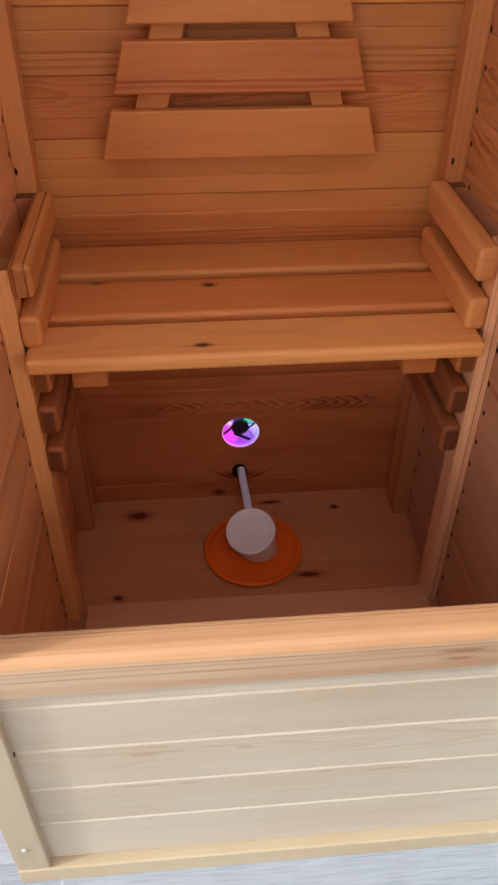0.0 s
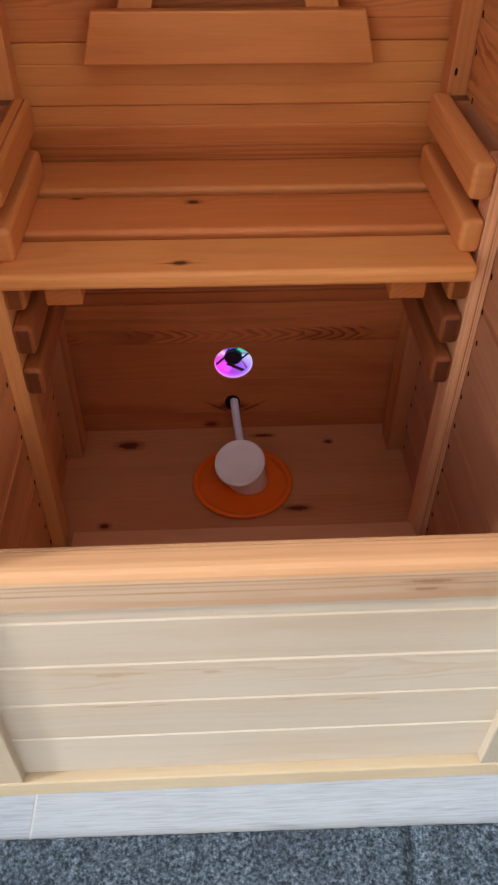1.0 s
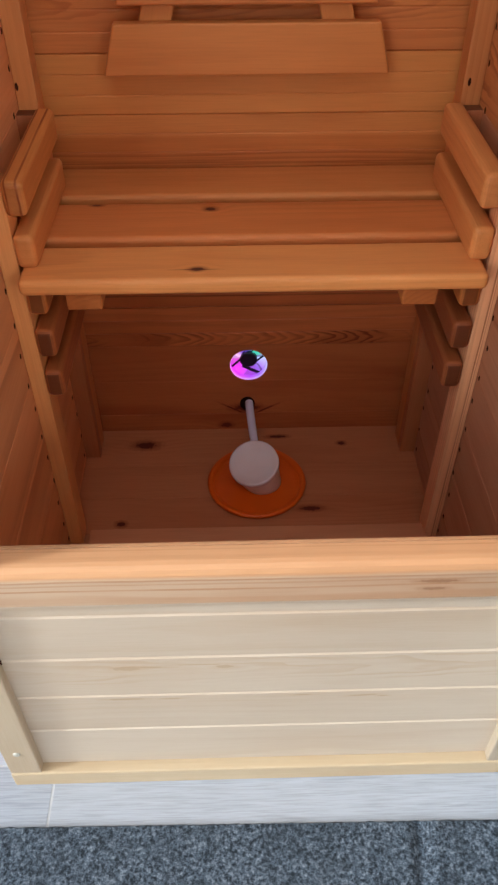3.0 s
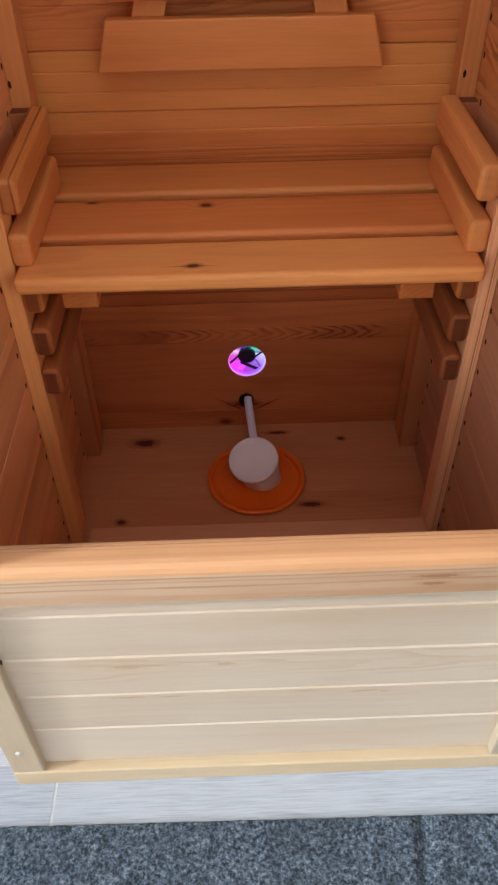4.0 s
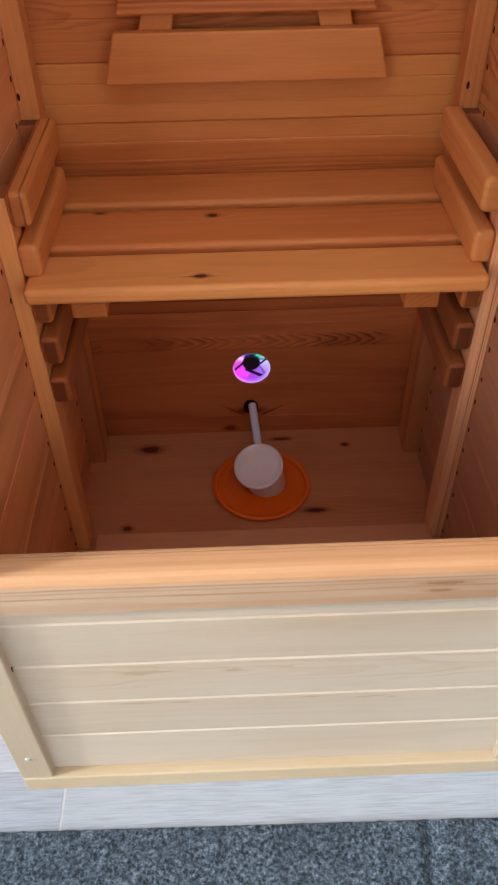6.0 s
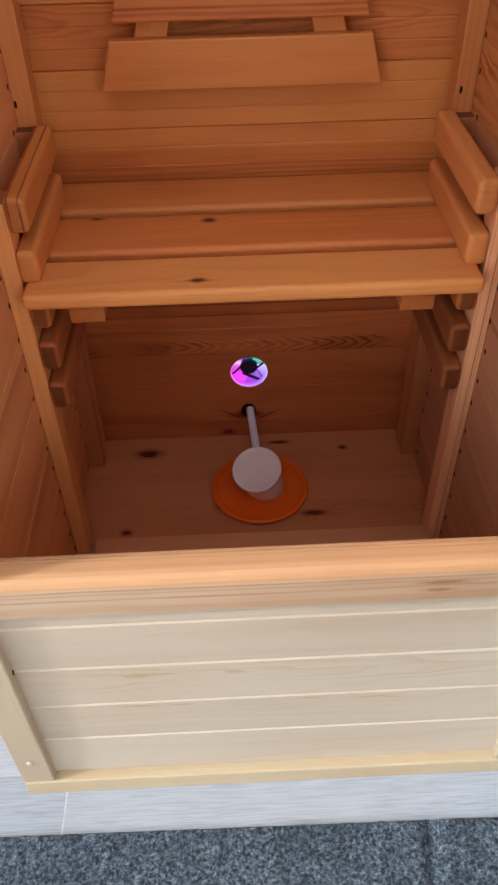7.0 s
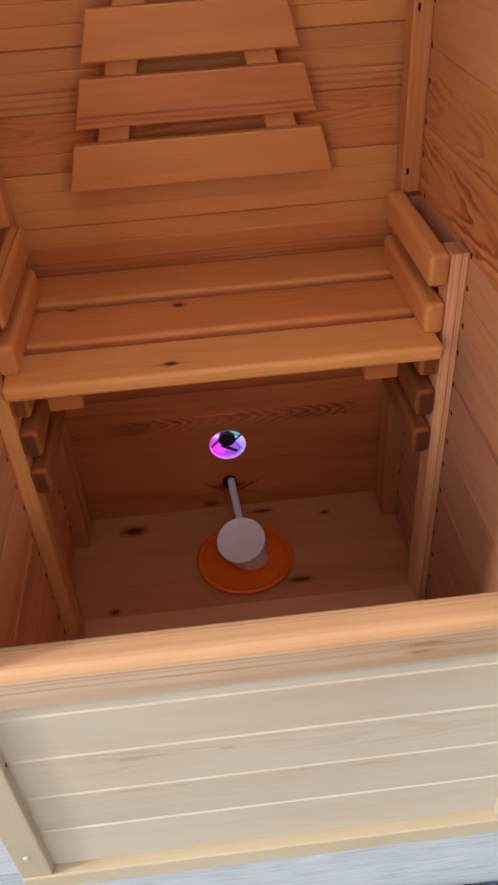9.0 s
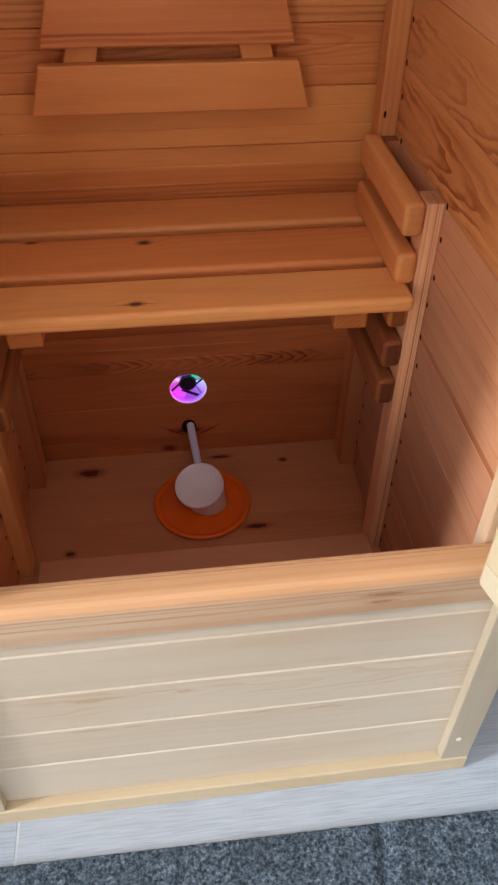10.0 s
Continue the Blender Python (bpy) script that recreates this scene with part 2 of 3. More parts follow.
pine_streak = wood("streaked_red_pine", (0.90, 0.335, 0.112), (0.47, 0.115, 0.028), ring=0.012, contrast=0.12, arch=0.02, blotch=0.25, lines=((1, -0.0180, 0.0030, 0.85), (1, -0.0265, 0.0040, 0.55)))
pine_contour = wood("lined_pine", (0.90, 0.405, 0.140), (0.40, 0.095, 0.022), ring=0.011, contrast=0.10, arch=0.012, wander=0.003, blotch=0.2, end=0.25, lines=((1, 0.0085, 0.0020, 1.0), (1, -0.0065, 0.0020, 1.0)))
pine_post = wood("striped_pale_pine", (1.20, 0.70, 0.385), (0.58, 0.205, 0.075), ring=0.0080, contrast=0.35, arch=0.006, wander=0.002, lines=((1, 0.0030, 0.0016, 0.9), (1, 0.0068, 0.0012, 0.5)), tint=ROSY)
pine_plain_post = wood("tan_post_pine", (1.14, 0.590, 0.248), (0.80, 0.31, 0.095), ring=0.012, contrast=0.15, arch=0.008, blotch=0.25, tone=0.04, end=0.9)
# shade of the recess at the back put into the rear posts' colour
pine_rear_shaded = wood("rear_shaded_pine", (0.66, 0.260, 0.110), (0.42, 0.125, 0.045), ring=0.010, contrast=0.2, end=0.95, tint=ROSY)
pine_corner = wood("pale_corner_pine", (0.90, 0.60, 0.385), (0.70, 0.36, 0.17), ring=0.010, contrast=0.22, arch=0.008, tint=UNTINTED)
pine_fine = wood("fine_grained_pine", *INSIDE, ring=0.009, contrast=0.32)
PINK = ((0.80, 0.415, 0.245), (0.55, 0.215, 0.100))
side_pine = wood("side_pine", *PINK, ring=0.016, contrast=0.40, wander=0.012, fine=0.10, tint=MAUVE)
side_fine = wood("side_fine_pine", *PINK, ring=0.012, contrast=0.25, tint=MAUVE)
side_edged = wood("dark_edged_side_pine", (0.84, 0.440, 0.250), (0.46, 0.135, 0.045), ring=0.016, contrast=0.20, wander=0.010, lines=((1, -0.047, 0.009, 0.75), (1, -0.018, 0.0016, 0.35)), tint=MAUVE)
side_lined = wood("lined_side_pine", (0.85, 0.425, 0.225), (0.50, 0.155, 0.055), ring=0.018, contrast=0.18, wander=0.010, lines=((1, -0.008, 0.0018, 0.6), (1, -0.024, 0.0014, 0.45), (1, 0.026, 0.0014, 0.4)), tint=MAUVE)
side_warm = wood("warm_side_pine", (0.86, 0.390, 0.170), SIDE[1], ring=0.016, contrast=0.20, wander=0.012, tint=MAUVE)
side_streaked = wood("streaked_side_pine", *PINK, ring=0.018, contrast=0.22, wander=0.012, lines=((1, -0.022, 0.004, 0.5), (1, 0.012, 0.0025, 0.35)), tint=MAUVE)
left_pine = wood("pinkish_side_pine", (1.12, 0.565, 0.290), (0.62, 0.235, 0.090), ring=0.022, contrast=0.62, wander=0.010, fine=0.10)
left_fine = wood("soft_side_pine", (1.10, 0.535, 0.265), (0.64, 0.235, 0.085), ring=0.018, contrast=0.45, fine=0.10)
pine_pale = wood("pale_pine", *PALE, contrast=0.22, tone=0.08, ring=0.011, fine=0.08, tint=UNTINTED)
pine_door = wood("door_pine", (0.90, 0.76, 0.54), (0.74, 0.50, 0.27), contrast=0.6, ring=0.0065, arch=0.012, wander=0.003, fine=0.08, tint=UNTINTED)
pine_edge = wood("door_edge_pine", (0.84, 0.600, 0.370), (0.66, 0.40, 0.20), contrast=0.5, ring=0.0065, arch=0.012, wander=0.003, fine=0.08, tint=UNTINTED)
pine_frame = wood("frame_pine", (0.77, 0.600, 0.415), (0.67, 0.455, 0.265), contrast=0.25, tone=0.04, ring=0.010, fine=0.08, tint=UNTINTED)
# frame pine darkened for the open door's shade on the right stile
pine_frame_shaded = wood("shaded_frame_pine", (0.66, 0.535, 0.395), (0.53, 0.395, 0.260), contrast=0.25, tone=0.04, ring=0.010, fine=0.08, tint=UNTINTED)
pine_foot = wood("tan_frame_pine", (0.86, 0.660, 0.425), (0.70, 0.470, 0.260), contrast=0.30, tone=0.04, ring=0.010, fine=0.08, tint=UNTINTED)
pine_sill = wood("sill_pine", (0.95, 0.505, 0.250), (0.64, 0.29, 0.12), contrast=0.14, fine=0.08, blotch=0.55, ring=0.0075, arch=0.010, wander=0.0035, swirl=0.3, stain=0.55, knot=(0.36, 0.16, 0.07), sap=(0.019, (0.87, 0.610, 0.415)), lines=((1, 0.0125, 0.0022, 0.65), (1, 0.0060, 0.0020, 0.45), (1, -0.0035, 0.0022, 0.70), (1, -0.0225, 0.0105, 0.42), (2, -0.0085, 0.0016, 0.45), (2, 0.002, 0.003, 0.16)), knots=((0.188, 0.002, 0.02, 0.026, 0.0035), (0.184, -0.012, 0.02, 0.016, 0.003)), tint=UNTINTED)


def plain(name, colour, rough=0.5, metal=0.0, grain=120.0, amount=0.12, relief=0.0, gloss=0.5):
    k = Nodes(name)
    here = k.node("TexCoord").outputs["Object"]
    fine = k.noise(here, grain, 3.0)
    wide = k.noise(here, grain * 0.06, 2.0)
    both = k.math("ADD", k.math("MULTIPLY", fine, 0.5), k.math("MULTIPLY", wide, 0.5))
    dark = tuple(c * (1 - 2 * amount) for c in colour)
    k.base(k.mix(k.band(both, 0.3, 0.7), dark, colour))
    k.put(k.bsdf.inputs["Roughness"], k.math("MULTIPLY_ADD", fine, 0.15, rough - 0.07))
    k.bsdf.inputs["Metallic"].default_value = metal
    k.bsdf.inputs["Specular IOR Level"].default_value = gloss
    if relief:
        k.bump(fine, 0.5, relief)
    return k.mat


def felt():
    """Grey mottled needle felt."""
    k = Nodes("grey_felt")
    here = k.node("TexCoord").outputs["Object"]
    a = k.noise(here, 300.0, 2.0, 0.6)
    b = k.noise(here, 165.0, 3.0, 0.62, 0.15)
    c = k.noise(here, 30.0, 3.0)
    tuft = k.math("ADD", k.math("MULTIPLY", a, 0.38), k.math("MULTIPLY", b, 0.62))
    col = k.mix(k.band(tuft, 0.38, 0.56), (0.023, 0.031, 0.041), (0.120, 0.156, 0.200))
    col = k.mix(k.band(tuft, 0.51, 0.70), col, (0.34, 0.39, 0.455))
    col = k.mix(k.band(c, 0.40, 0.72, 0.0, 0.40), col, (0.040, 0.052, 0.066))
    k.base(col)
    k.bsdf.inputs["Roughness"].default_value = 0.95
    k.bsdf.inputs["Specular IOR Level"].default_value = 0.1
    k.bsdf.inputs["Sheen Weight"].default_value = 0.15
    k.bump(tuft, 0.9, 0.004)
    return k.mat


def vinyl():
    """Whitened grey oak planks, printed vinyl."""
    k = Nodes("grey_oak_vinyl")
    here = k.node("TexCoord").outputs["Object"]
    rand = k.node("ObjectInfo").outputs["Random"]
    p = k.vec("ADD", here, k.join(k.math("MULTIPLY", rand, 31.0), k.math("MULTIPLY", rand, 17.0), 0.0))
    streak = k.noise(k.vec("MULTIPLY", p, (7.0, 150.0, 1.0)), 1.0, 6.0, 0.75, 0.9)
    fine = k.noise(k.vec("MULTIPLY", p, (16.0, 420.0, 1.0)), 1.0, 3.0)
    cloud = k.noise(k.vec("MULTIPLY", p, (1.5, 6.0, 1.0)), 1.0, 2.0)
    col = k.mix(k.band(streak, 0.35, 0.7), (0.68, 0.725, 0.81), (0.54, 0.58, 0.65))
    col = k.mix(k.band(cloud, 0.35, 0.75, 0.0, 0.5), col, (0.60, 0.61, 0.63))
    col = k.mix(k.band(fine, 0.44, 0.70, 0.0, 0.36), col, (0.32, 0.33, 0.35))
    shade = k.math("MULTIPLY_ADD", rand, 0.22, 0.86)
    col = k.mix(1.0, col, k.join(shade, shade, shade), "MULTIPLY")
    k.base(col)
    k.bsdf.inputs["Roughness"].default_value = 0.42
    k.bump(fine, 0.2, 0.0006)
    return k.mat


def frosted(name, colour, through=0.35, rough=0.35):
    k = Nodes(name)
    here = k.node("TexCoord").outputs["Object"]
    k.base(k.mix(k.band(k.noise(here, 14.0, 1.0), 0.3, 0.7, 0.0, 1.0), colour, tuple(c * 0.93 for c in colour)))
    k.bsdf.inputs["Roughness"].default_value = rough
    k.bsdf.inputs["Transmission Weight"].default_value = through
    k.bsdf.inputs["IOR"].default_value = 1.45
    return k.mat


room_paint = plain("room_paint", (1.15, 1.14, 1.10), 0.7, grain=40.0, amount=0.02)
ceiling_paint = plain("ceiling_paint", (1.22, 1.22, 1.21), 0.8, grain=40.0, amount=0.02)
felt_mat, vinyl_mat = felt(), vinyl()
joint_mat = plain("floor_joint", (0.80, 0.81, 0.82), 0.6)
nail_mat = plain("rusted_nail_hole", (0.095, 0.022, 0.011), 0.85, amount=0.3, gloss=0.05)
hole_mat = plain("dark_hole_disc", (0.060, 0.020, 0.013), 0.85, amount=0.3, gloss=0.05)
black_plastic = plain("black_plastic", (0.012, 0.012, 0.014), 0.4)
# lid's pink of bounced light and hose's lilac of the fan put into colour
white_lid = frosted("white_plastic", (1.38, 1.13, 1.11), 0.0, 0.12)
cup_clear = frosted("milky_plastic", (1.15, 0.93, 0.80), 0.0, 0.35)
hose_mat = frosted("milky_hose", (1.22, 1.10, 1.30), 0.0, 0.15)
orange_mat = frosted("orange_plastic", (1.30, 0.190, 0.006), 0.0, 0.5)
peg_mat = plain("pale_peg", (0.82, 0.76, 0.64), 0.45)
steel = plain("hinge_steel", (0.55, 0.55, 0.56), 0.35, 1.0)


# ---- building helpers ----
def obj(name, mesh, material, parent=None, matrix=None, label="", smooth=False):
    if isinstance(mesh, bmesh.types.BMesh):
        bm, mesh = mesh, bpy.data.meshes.new(name)
        bmesh.ops.recalc_face_normals(bm, faces=bm.faces)
        bm.to_mesh(mesh)
        bm.free()
        if smooth:
            mesh.shade_smooth()
    if not mesh.materials:
        mesh.materials.append(material)
    ob = new(name, mesh)
    if parent is not None:
        ob.parent = parent
    if matrix is not None:
        ob.matrix_local = matrix
    if material is not mesh.materials[0]:
        ob.material_slots[0].link = "OBJECT"
        ob.material_slots[0].material = material
    return tagged(ob, label)


part = obj


def thing(name, label, category, group="", kind=""):
    return tagged(new(name), label, category, group, kind)


def axes(place, x, y):
    """A pose with the given local X and Y in the world."""
    x, y = Vector(x).normalized(), Vector(y).normalized()
    z = x.cross(y)
    return Matrix(((x.x, y.x, z.x, place[0]), (x.y, y.y, z.y, place[1]), (x.z, y.z, z.z, place[2]), (0, 0, 0, 1)))


MESHES = {}


def extruded(key, profile, length):
    """A closed profile in local Y, Z drawn along local X, centred."""
    if key in MESHES:
        return MESHES[key]
    n = len(profile)
    verts = [(s * length / 2, y, z) for s in (-1, 1) for y, z in profile]
    faces = [tuple(range(n))[::-1], tuple(range(n, 2 * n))]
    faces += [(i, (i + 1) % n, n + (i + 1) % n, n + i) for i in range(n)]
    mesh = bpy.data.meshes.new("piece")
    mesh.from_pydata(verts, [], faces)
    bm = bmesh.new()
    bm.from_mesh(mesh)
    bmesh.ops.recalc_face_normals(bm, faces=bm.faces)
    bm.to_mesh(mesh)
    bm.free()
    MESHES[key] = mesh
    return mesh


def plank(length, width, thick, edge=0.003, bead=()):
    """A matched board: front at local Z = 0, eased front edges, and bead grooves at the given heights (top first) over its lower edge."""
    w = width / 2 - 0.0004
    prof = [(-w, -thick), (w, -thick), (w, -edge), (w - edge, 0.0)]
    for height in bead:
        c = -width / 2 + height
        prof += [(c + 0.0019, 0.0), (c, -0.0013), (c - 0.0019, 0.0)]
    prof += [(-w + edge, 0.0), (-w, -edge)]
    return extruded(("plank", round(length, 4), round(width, 4), thick, edge, bead), prof, length)


def bar(length, width, thick, ease=0.003, steps=2):
    """A square bar with rounded long and short edges, centred."""
    key = ("bar", round(length, 4), round(width, 4), round(thick, 4), ease, steps)
    if key not in MESHES:
        bm = bmesh.new()
        bmesh.ops.create_cube(bm, size=1.0, matrix=Matrix.Diagonal((length, width, thick, 1)))
        bmesh.ops.bevel(bm, geom=bm.edges[:], offset=ease, segments=steps, profile=0.5, affect="EDGES")
        mesh = bpy.data.meshes.new("bar")
        bm.to_mesh(mesh)
        bm.free()
        MESHES[key] = mesh
    return MESHES[key]


def box(bm, lo, hi):
    size = [b - a for a, b in zip(lo, hi)]
    mid = [(a + b) / 2 for a, b in zip(lo, hi)]
    bmesh.ops.create_cube(bm, size=1.0, matrix=Matrix.Translation(mid) @ Matrix.Diagonal((*size, 1)))


def boxes(*pairs):
    bm = bmesh.new()
    for lo, hi in pairs:
        box(bm, lo, hi)
    return bm


def lathe(profile, steps=48):
    """A profile of (radius, height) turned round local Z."""
    bm = bmesh.new()
    rings = []
    for r, z in profile:
        if r < 1e-6:
            rings.append([bm.verts.new((0, 0, z))])
        else:
            rings.append([bm.verts.new((r * math.cos(2 * math.pi * i / steps), r * math.sin(2 * math.pi * i / steps), z)) for i in range(steps)])
    for a, b in zip(rings, rings[1:]):
        for i in range(steps):
            j = (i + 1) % steps
            if len(a) == 1 and len(b) == 1:
                continue
            if len(a) == 1:
                bm.faces.new((a[0], b[i], b[j]))
            elif len(b) == 1:
                bm.faces.new((a[i], a[j], b[0]))
            else:
                bm.faces.new((a[i], a[j], b[j], b[i]))
    return bm


# ---- the room ----
floor = tagged(obj("floor", boxes(((ROOM_W - 0.2, ROOM_S - 0.2, -0.12), (ROOM_E + 0.2, ROOM_N + 0.2, -0.0005))), joint_mat), "whitened grey oak vinyl plank floor", "floor", kind="structure")
ceiling = tagged(
    obj("ceiling", boxes(((ROOM_W - 0.2, ROOM_S - 0.2, ROOM_H), (ROOF_FILL[0], ROOM_N + 0.2, ROOM_H + 0.2)), ((ROOF_FILL[1], ROOM_S - 0.2, ROOM_H), (ROOM_E + 0.2, ROOM_N + 0.2, ROOM_H + 0.2)),
                         ((ROOF_FILL[0], ROOM_S - 0.2, ROOM_H), (ROOF_FILL[1], ROOF_FILL[2], ROOM_H + 0.2)), ((ROOF_FILL[0], ROOF_FILL[3], ROOM_H), (ROOF_FILL[1], ROOM_N + 0.2, ROOM_H + 0.2))), ceiling_paint),
    "plain white painted ceiling with an added light opening", "ceiling", kind="structure")
wall_north = tagged(obj("wall_north", boxes(((ROOM_W, ROOM_N, 0), (ROOM_E, ROOM_N + 0.2, ROOM_H))), room_paint), "plain white painted wall", "wall", kind="structure")
# south wall with the openings added for the fill lamps
south_blocks = [((a, ROOM_S - 0.2, 0), (b, ROOM_S, ROOM_H)) for a, b in ((ROOM_W, SOUTH_FILL_L[0]), (SOUTH_FILL_L[1], SOUTH_FILL_R[0]), (SOUTH_FILL_R[1], ROOM_E))]
for x0, x1 in (SOUTH_FILL_L, SOUTH_FILL_R):
    south_blocks += [((x0, ROOM_S - 0.2, 0), (x1, ROOM_S, SOUTH_FILL_Z[0])), ((x0, ROOM_S - 0.2, SOUTH_FILL_Z[1]), (x1, ROOM_S, ROOM_H))]
wall_south = tagged(obj("wall_south", boxes(*south_blocks), room_paint), "plain white painted wall with two added light openings", "wall", kind="structure")
wall_east = tagged(obj("wall_east", boxes(((ROOM_E, ROOM_S - 0.2, 0), (ROOM_E + 0.2, ROOM_N + 0.2, ROOM_H))), room_paint), "plain white painted wall", "wall", kind="structure")
wall_west = tagged(
    obj("wall_west", boxes(((ROOM_W - 0.2, ROOM_S - 0.2, 0), (ROOM_W, WIN[0], ROOM_H)), ((ROOM_W - 0.2, WIN[1], 0), (ROOM_W, ROOM_N + 0.2, ROOM_H)),
                           ((ROOM_W - 0.2, WIN[0], 0), (ROOM_W, WIN[1], WIN[2])), ((ROOM_W - 0.2, WIN[0], WIN[3]), (ROOM_W, WIN[1], ROOM_H))), room_paint),
    "plain white painted wall with a window opening", "wall", kind="structure")

rug = thing("carpet", "dark grey mottled felt carpet on the floor", "carpet")


def carpet_sheet():
    bm = bmesh.new()
    ny = 90
    across = sorted([-1.1 + 2.2 * i / 420 for i in range(421)] + [0.19 + 0.08 * (i + 0.37) / 60 for i in range(60)])
    nx = len(across) - 1
    rows = []
    for j in range(ny + 1):
        row = []
        for i in range(nx + 1):
            x, y = across[i], -1.5 * (j / ny) ** 1.6
            z = 0.0085 + 0.0012 * noise.noise(Vector((x * 14, y * 14, 0))) + 0.0007 * noise.noise(Vector((x * 90, y * 90, 4)))
            crease = x - 0.231 - 0.13 * y + 0.004 * math.sin(y * 14)
            z += 0.0025 * math.exp(-((crease - 0.024) / 0.010) ** 2) + 0.0015 * math.exp(-((crease + 0.022) / 0.009) ** 2) - 0.0070 * math.exp(-(crease / 0.009) ** 2)
            if j == 0:
                y += 0.0016 * noise.noise(Vector((x * 60, 0, 7))) + 0.0008 * noise.noise(Vector((x * 240, 0, 9)))
                z = 0.0065
            row.append(bm.verts.new((x, y, z)))
        rows.append(row)
    for a, b in zip(rows, rows[1:]):
        for i in range(nx):
            bm.faces.new((a[i], a[i + 1], b[i + 1], b[i]))
    edge = [bm.verts.new((v.co.x, v.co.y + 0.001, 0.0)) for v in rows[0]]
    for i in range(nx):
        bm.faces.new((edge[i], edge[i + 1], rows[0][i + 1], rows[0][i]))
    return bm


part("felt", carpet_sheet(), felt_mat, rug, pose(0, -0.0695, 0, 0, 0, -0.6), smooth=True)

# ---- the sauna cabin ----
XW, YB, ZF, XO, TOP = 0.356, 0.760, 0.049, 0.390, 1.32
LEFT_IN = 0.0042  # the hinge-less side wall stands this much further in
SILL_LO, SILL_HI, PANEL_Y = 0.4690, 0.532, 0.0145
BACK_X, BACK_Y = (1, 0, 0), (0, 0, 1)
cabin = thing("sauna_cabin", "small one-person pine sauna cabin with its door open", "sauna")


def shell(name, label, *pairs):
    return part(name, boxes(*pairs), pine, cabin, label=label)


back_wall = shell("back_wall", "horizontal matched pine boards", ((-XO, YB + 0.034, 0.012), (XO, YB + 0.040, TOP)))
right_wall = shell("side_wall", "horizontal matched pine boards with nail rows", ((XW + 0.017, 0.041, 0.012), (XO, YB + 0.0335, TOP)))
left_wall = shell("side_wall", "horizontal matched pine boards with nail rows", ((-XO, 0.041, 0.012), (-XW + LEFT_IN - 0.017, YB + 0.0335, TOP)))
base = shell("base", "wooden floor boards with dark knots", ((-XW - 0.0165, 0.041, 0.012), (XW + 0.0165, YB + 0.0335, 0.030)))
front = shell("front_panel", "pale matched pine boards set back in a frame", ((-0.352, 0.0307, 0.030), (0.352, 0.0345, 0.4685)))

FX = 0.006
# front frame: stiles, sill, bottom rail, inner corner posts
for s in (-1, 1):
    part("stile", bar(TOP - 0.0400, 0.047, 0.040, 0.002), pine_frame if s < 0 else pine_frame_shaded, cabin, axes((FX + s * 0.3625, 0.020, (TOP + 0.0400) / 2), (0, 0, 1), (1, 0, 0)), "pale pine corner stile")
    part("corner_post", bar(TOP - ZF - 0.002, 0.0420, 0.024, 0.0015), pine_corner, cabin, axes((s * 0.3430, 0.0535, (TOP + ZF) / 2), (0, 0, 1), (1, 0, 0)))
    for z in ((0.104, UPPER_PEG) if s < 0 else (0.104,)):
        peg = part("peg", lathe([(0.0, 0.0026), (0.0035, 0.0022), (0.0052, 0.0008), (0.0055, -0.002)], 16), peg_mat, cabin, axes((FX * 0.5 + s * 0.361, -0.0002, z), (1, 0, 0), (0, 0, 1)), "wooden screw cap", True)
sill_prof = [(-0.0300, 0.020), (-0.0315, 0.0185), (-0.0315, -0.0145), (0.0300, -0.0145), (0.0315, -0.0130), (0.0315, 0.006), (0.0302, 0.0115), (0.0265, 0.0165), (0.0205, 0.0192), (0.014, 0.020)]
part("sill", extruded("sill", sill_prof, 0.677), pine_sill, cabin, axes((FX, 0.0205, (SILL_LO + SILL_HI) / 2), BACK_X, BACK_Y), "orange-toned pine sill with a rounded front")
part("lip", bar(0.677, SILL_HI - 0.4762, 0.0054, 0.0010, 1), pine_lip, cabin, axes((FX, 0.0379, (SILL_HI + 0.4758) / 2 - 0.0002), BACK_X, BACK_Y), "reddish pine lip behind the sill")
part("bottom_rail", bar(0.773, 0.0395, 0.040, 0.003), pine_foot, cabin, axes((FX, 0.0185, 0.01975), BACK_X, BACK_Y), "pale pine bottom rail")
part("head_rail", bar(0.677, 0.060, 0.040, 0.002), pine_pale, cabin, axes((FX, 0.0200, TOP - 0.031), BACK_X, BACK_Y))

# upright posts and the ledger rails that carry the bench at five heights
POST_Y = {"front": 0.4585, "rear": 0.716}
for s in (-1, 1):
    inward = LEFT_IN if s < 0 else 0.0
    top = 0.766 if s < 0 else 0.774
    part("post", bar(top - ZF, 0.0255, 0.043, 0.002), pine_plain_post if s < 0 else pine_post, cabin, axes((s * 0.3427 + inward, POST_Y["front"], (top + ZF) / 2), (0, 0, 1), (1, 0, 0)), "short pine post")
    part("post", bar(0.770 - ZF, 0.0325, 0.0235, 0.002), pine_rear_shaded, cabin, axes((s * 0.3407 + inward, 0.6848, (0.770 + ZF) / 2), (0, 0, 1), (1, 0, 0)), "short pine post, shade-darkened, with a dark sawn top")
    part("post", bar(TOP - ZF - 0.002, 0.0310, 0.038, 0.002), pine_upright, cabin, axes((s * 0.3402 + inward, POST_Y["rear"], (TOP + ZF) / 2), (0, 0, 1), (1, 0, 0)), "tall pine corner post")
    for i in range(5):
        z = 0.4490 + 0.0760 * i
        mat = pine_contour if s < 0 and i == 4 else (*((pine_rail_shaded, pine_rail_shaded) if s < 0 else (pine_rail_deep_shaded, pine_rail_deep_shaded)), pine_rail_dark, pine_rail_tan, pine_rail)[i]
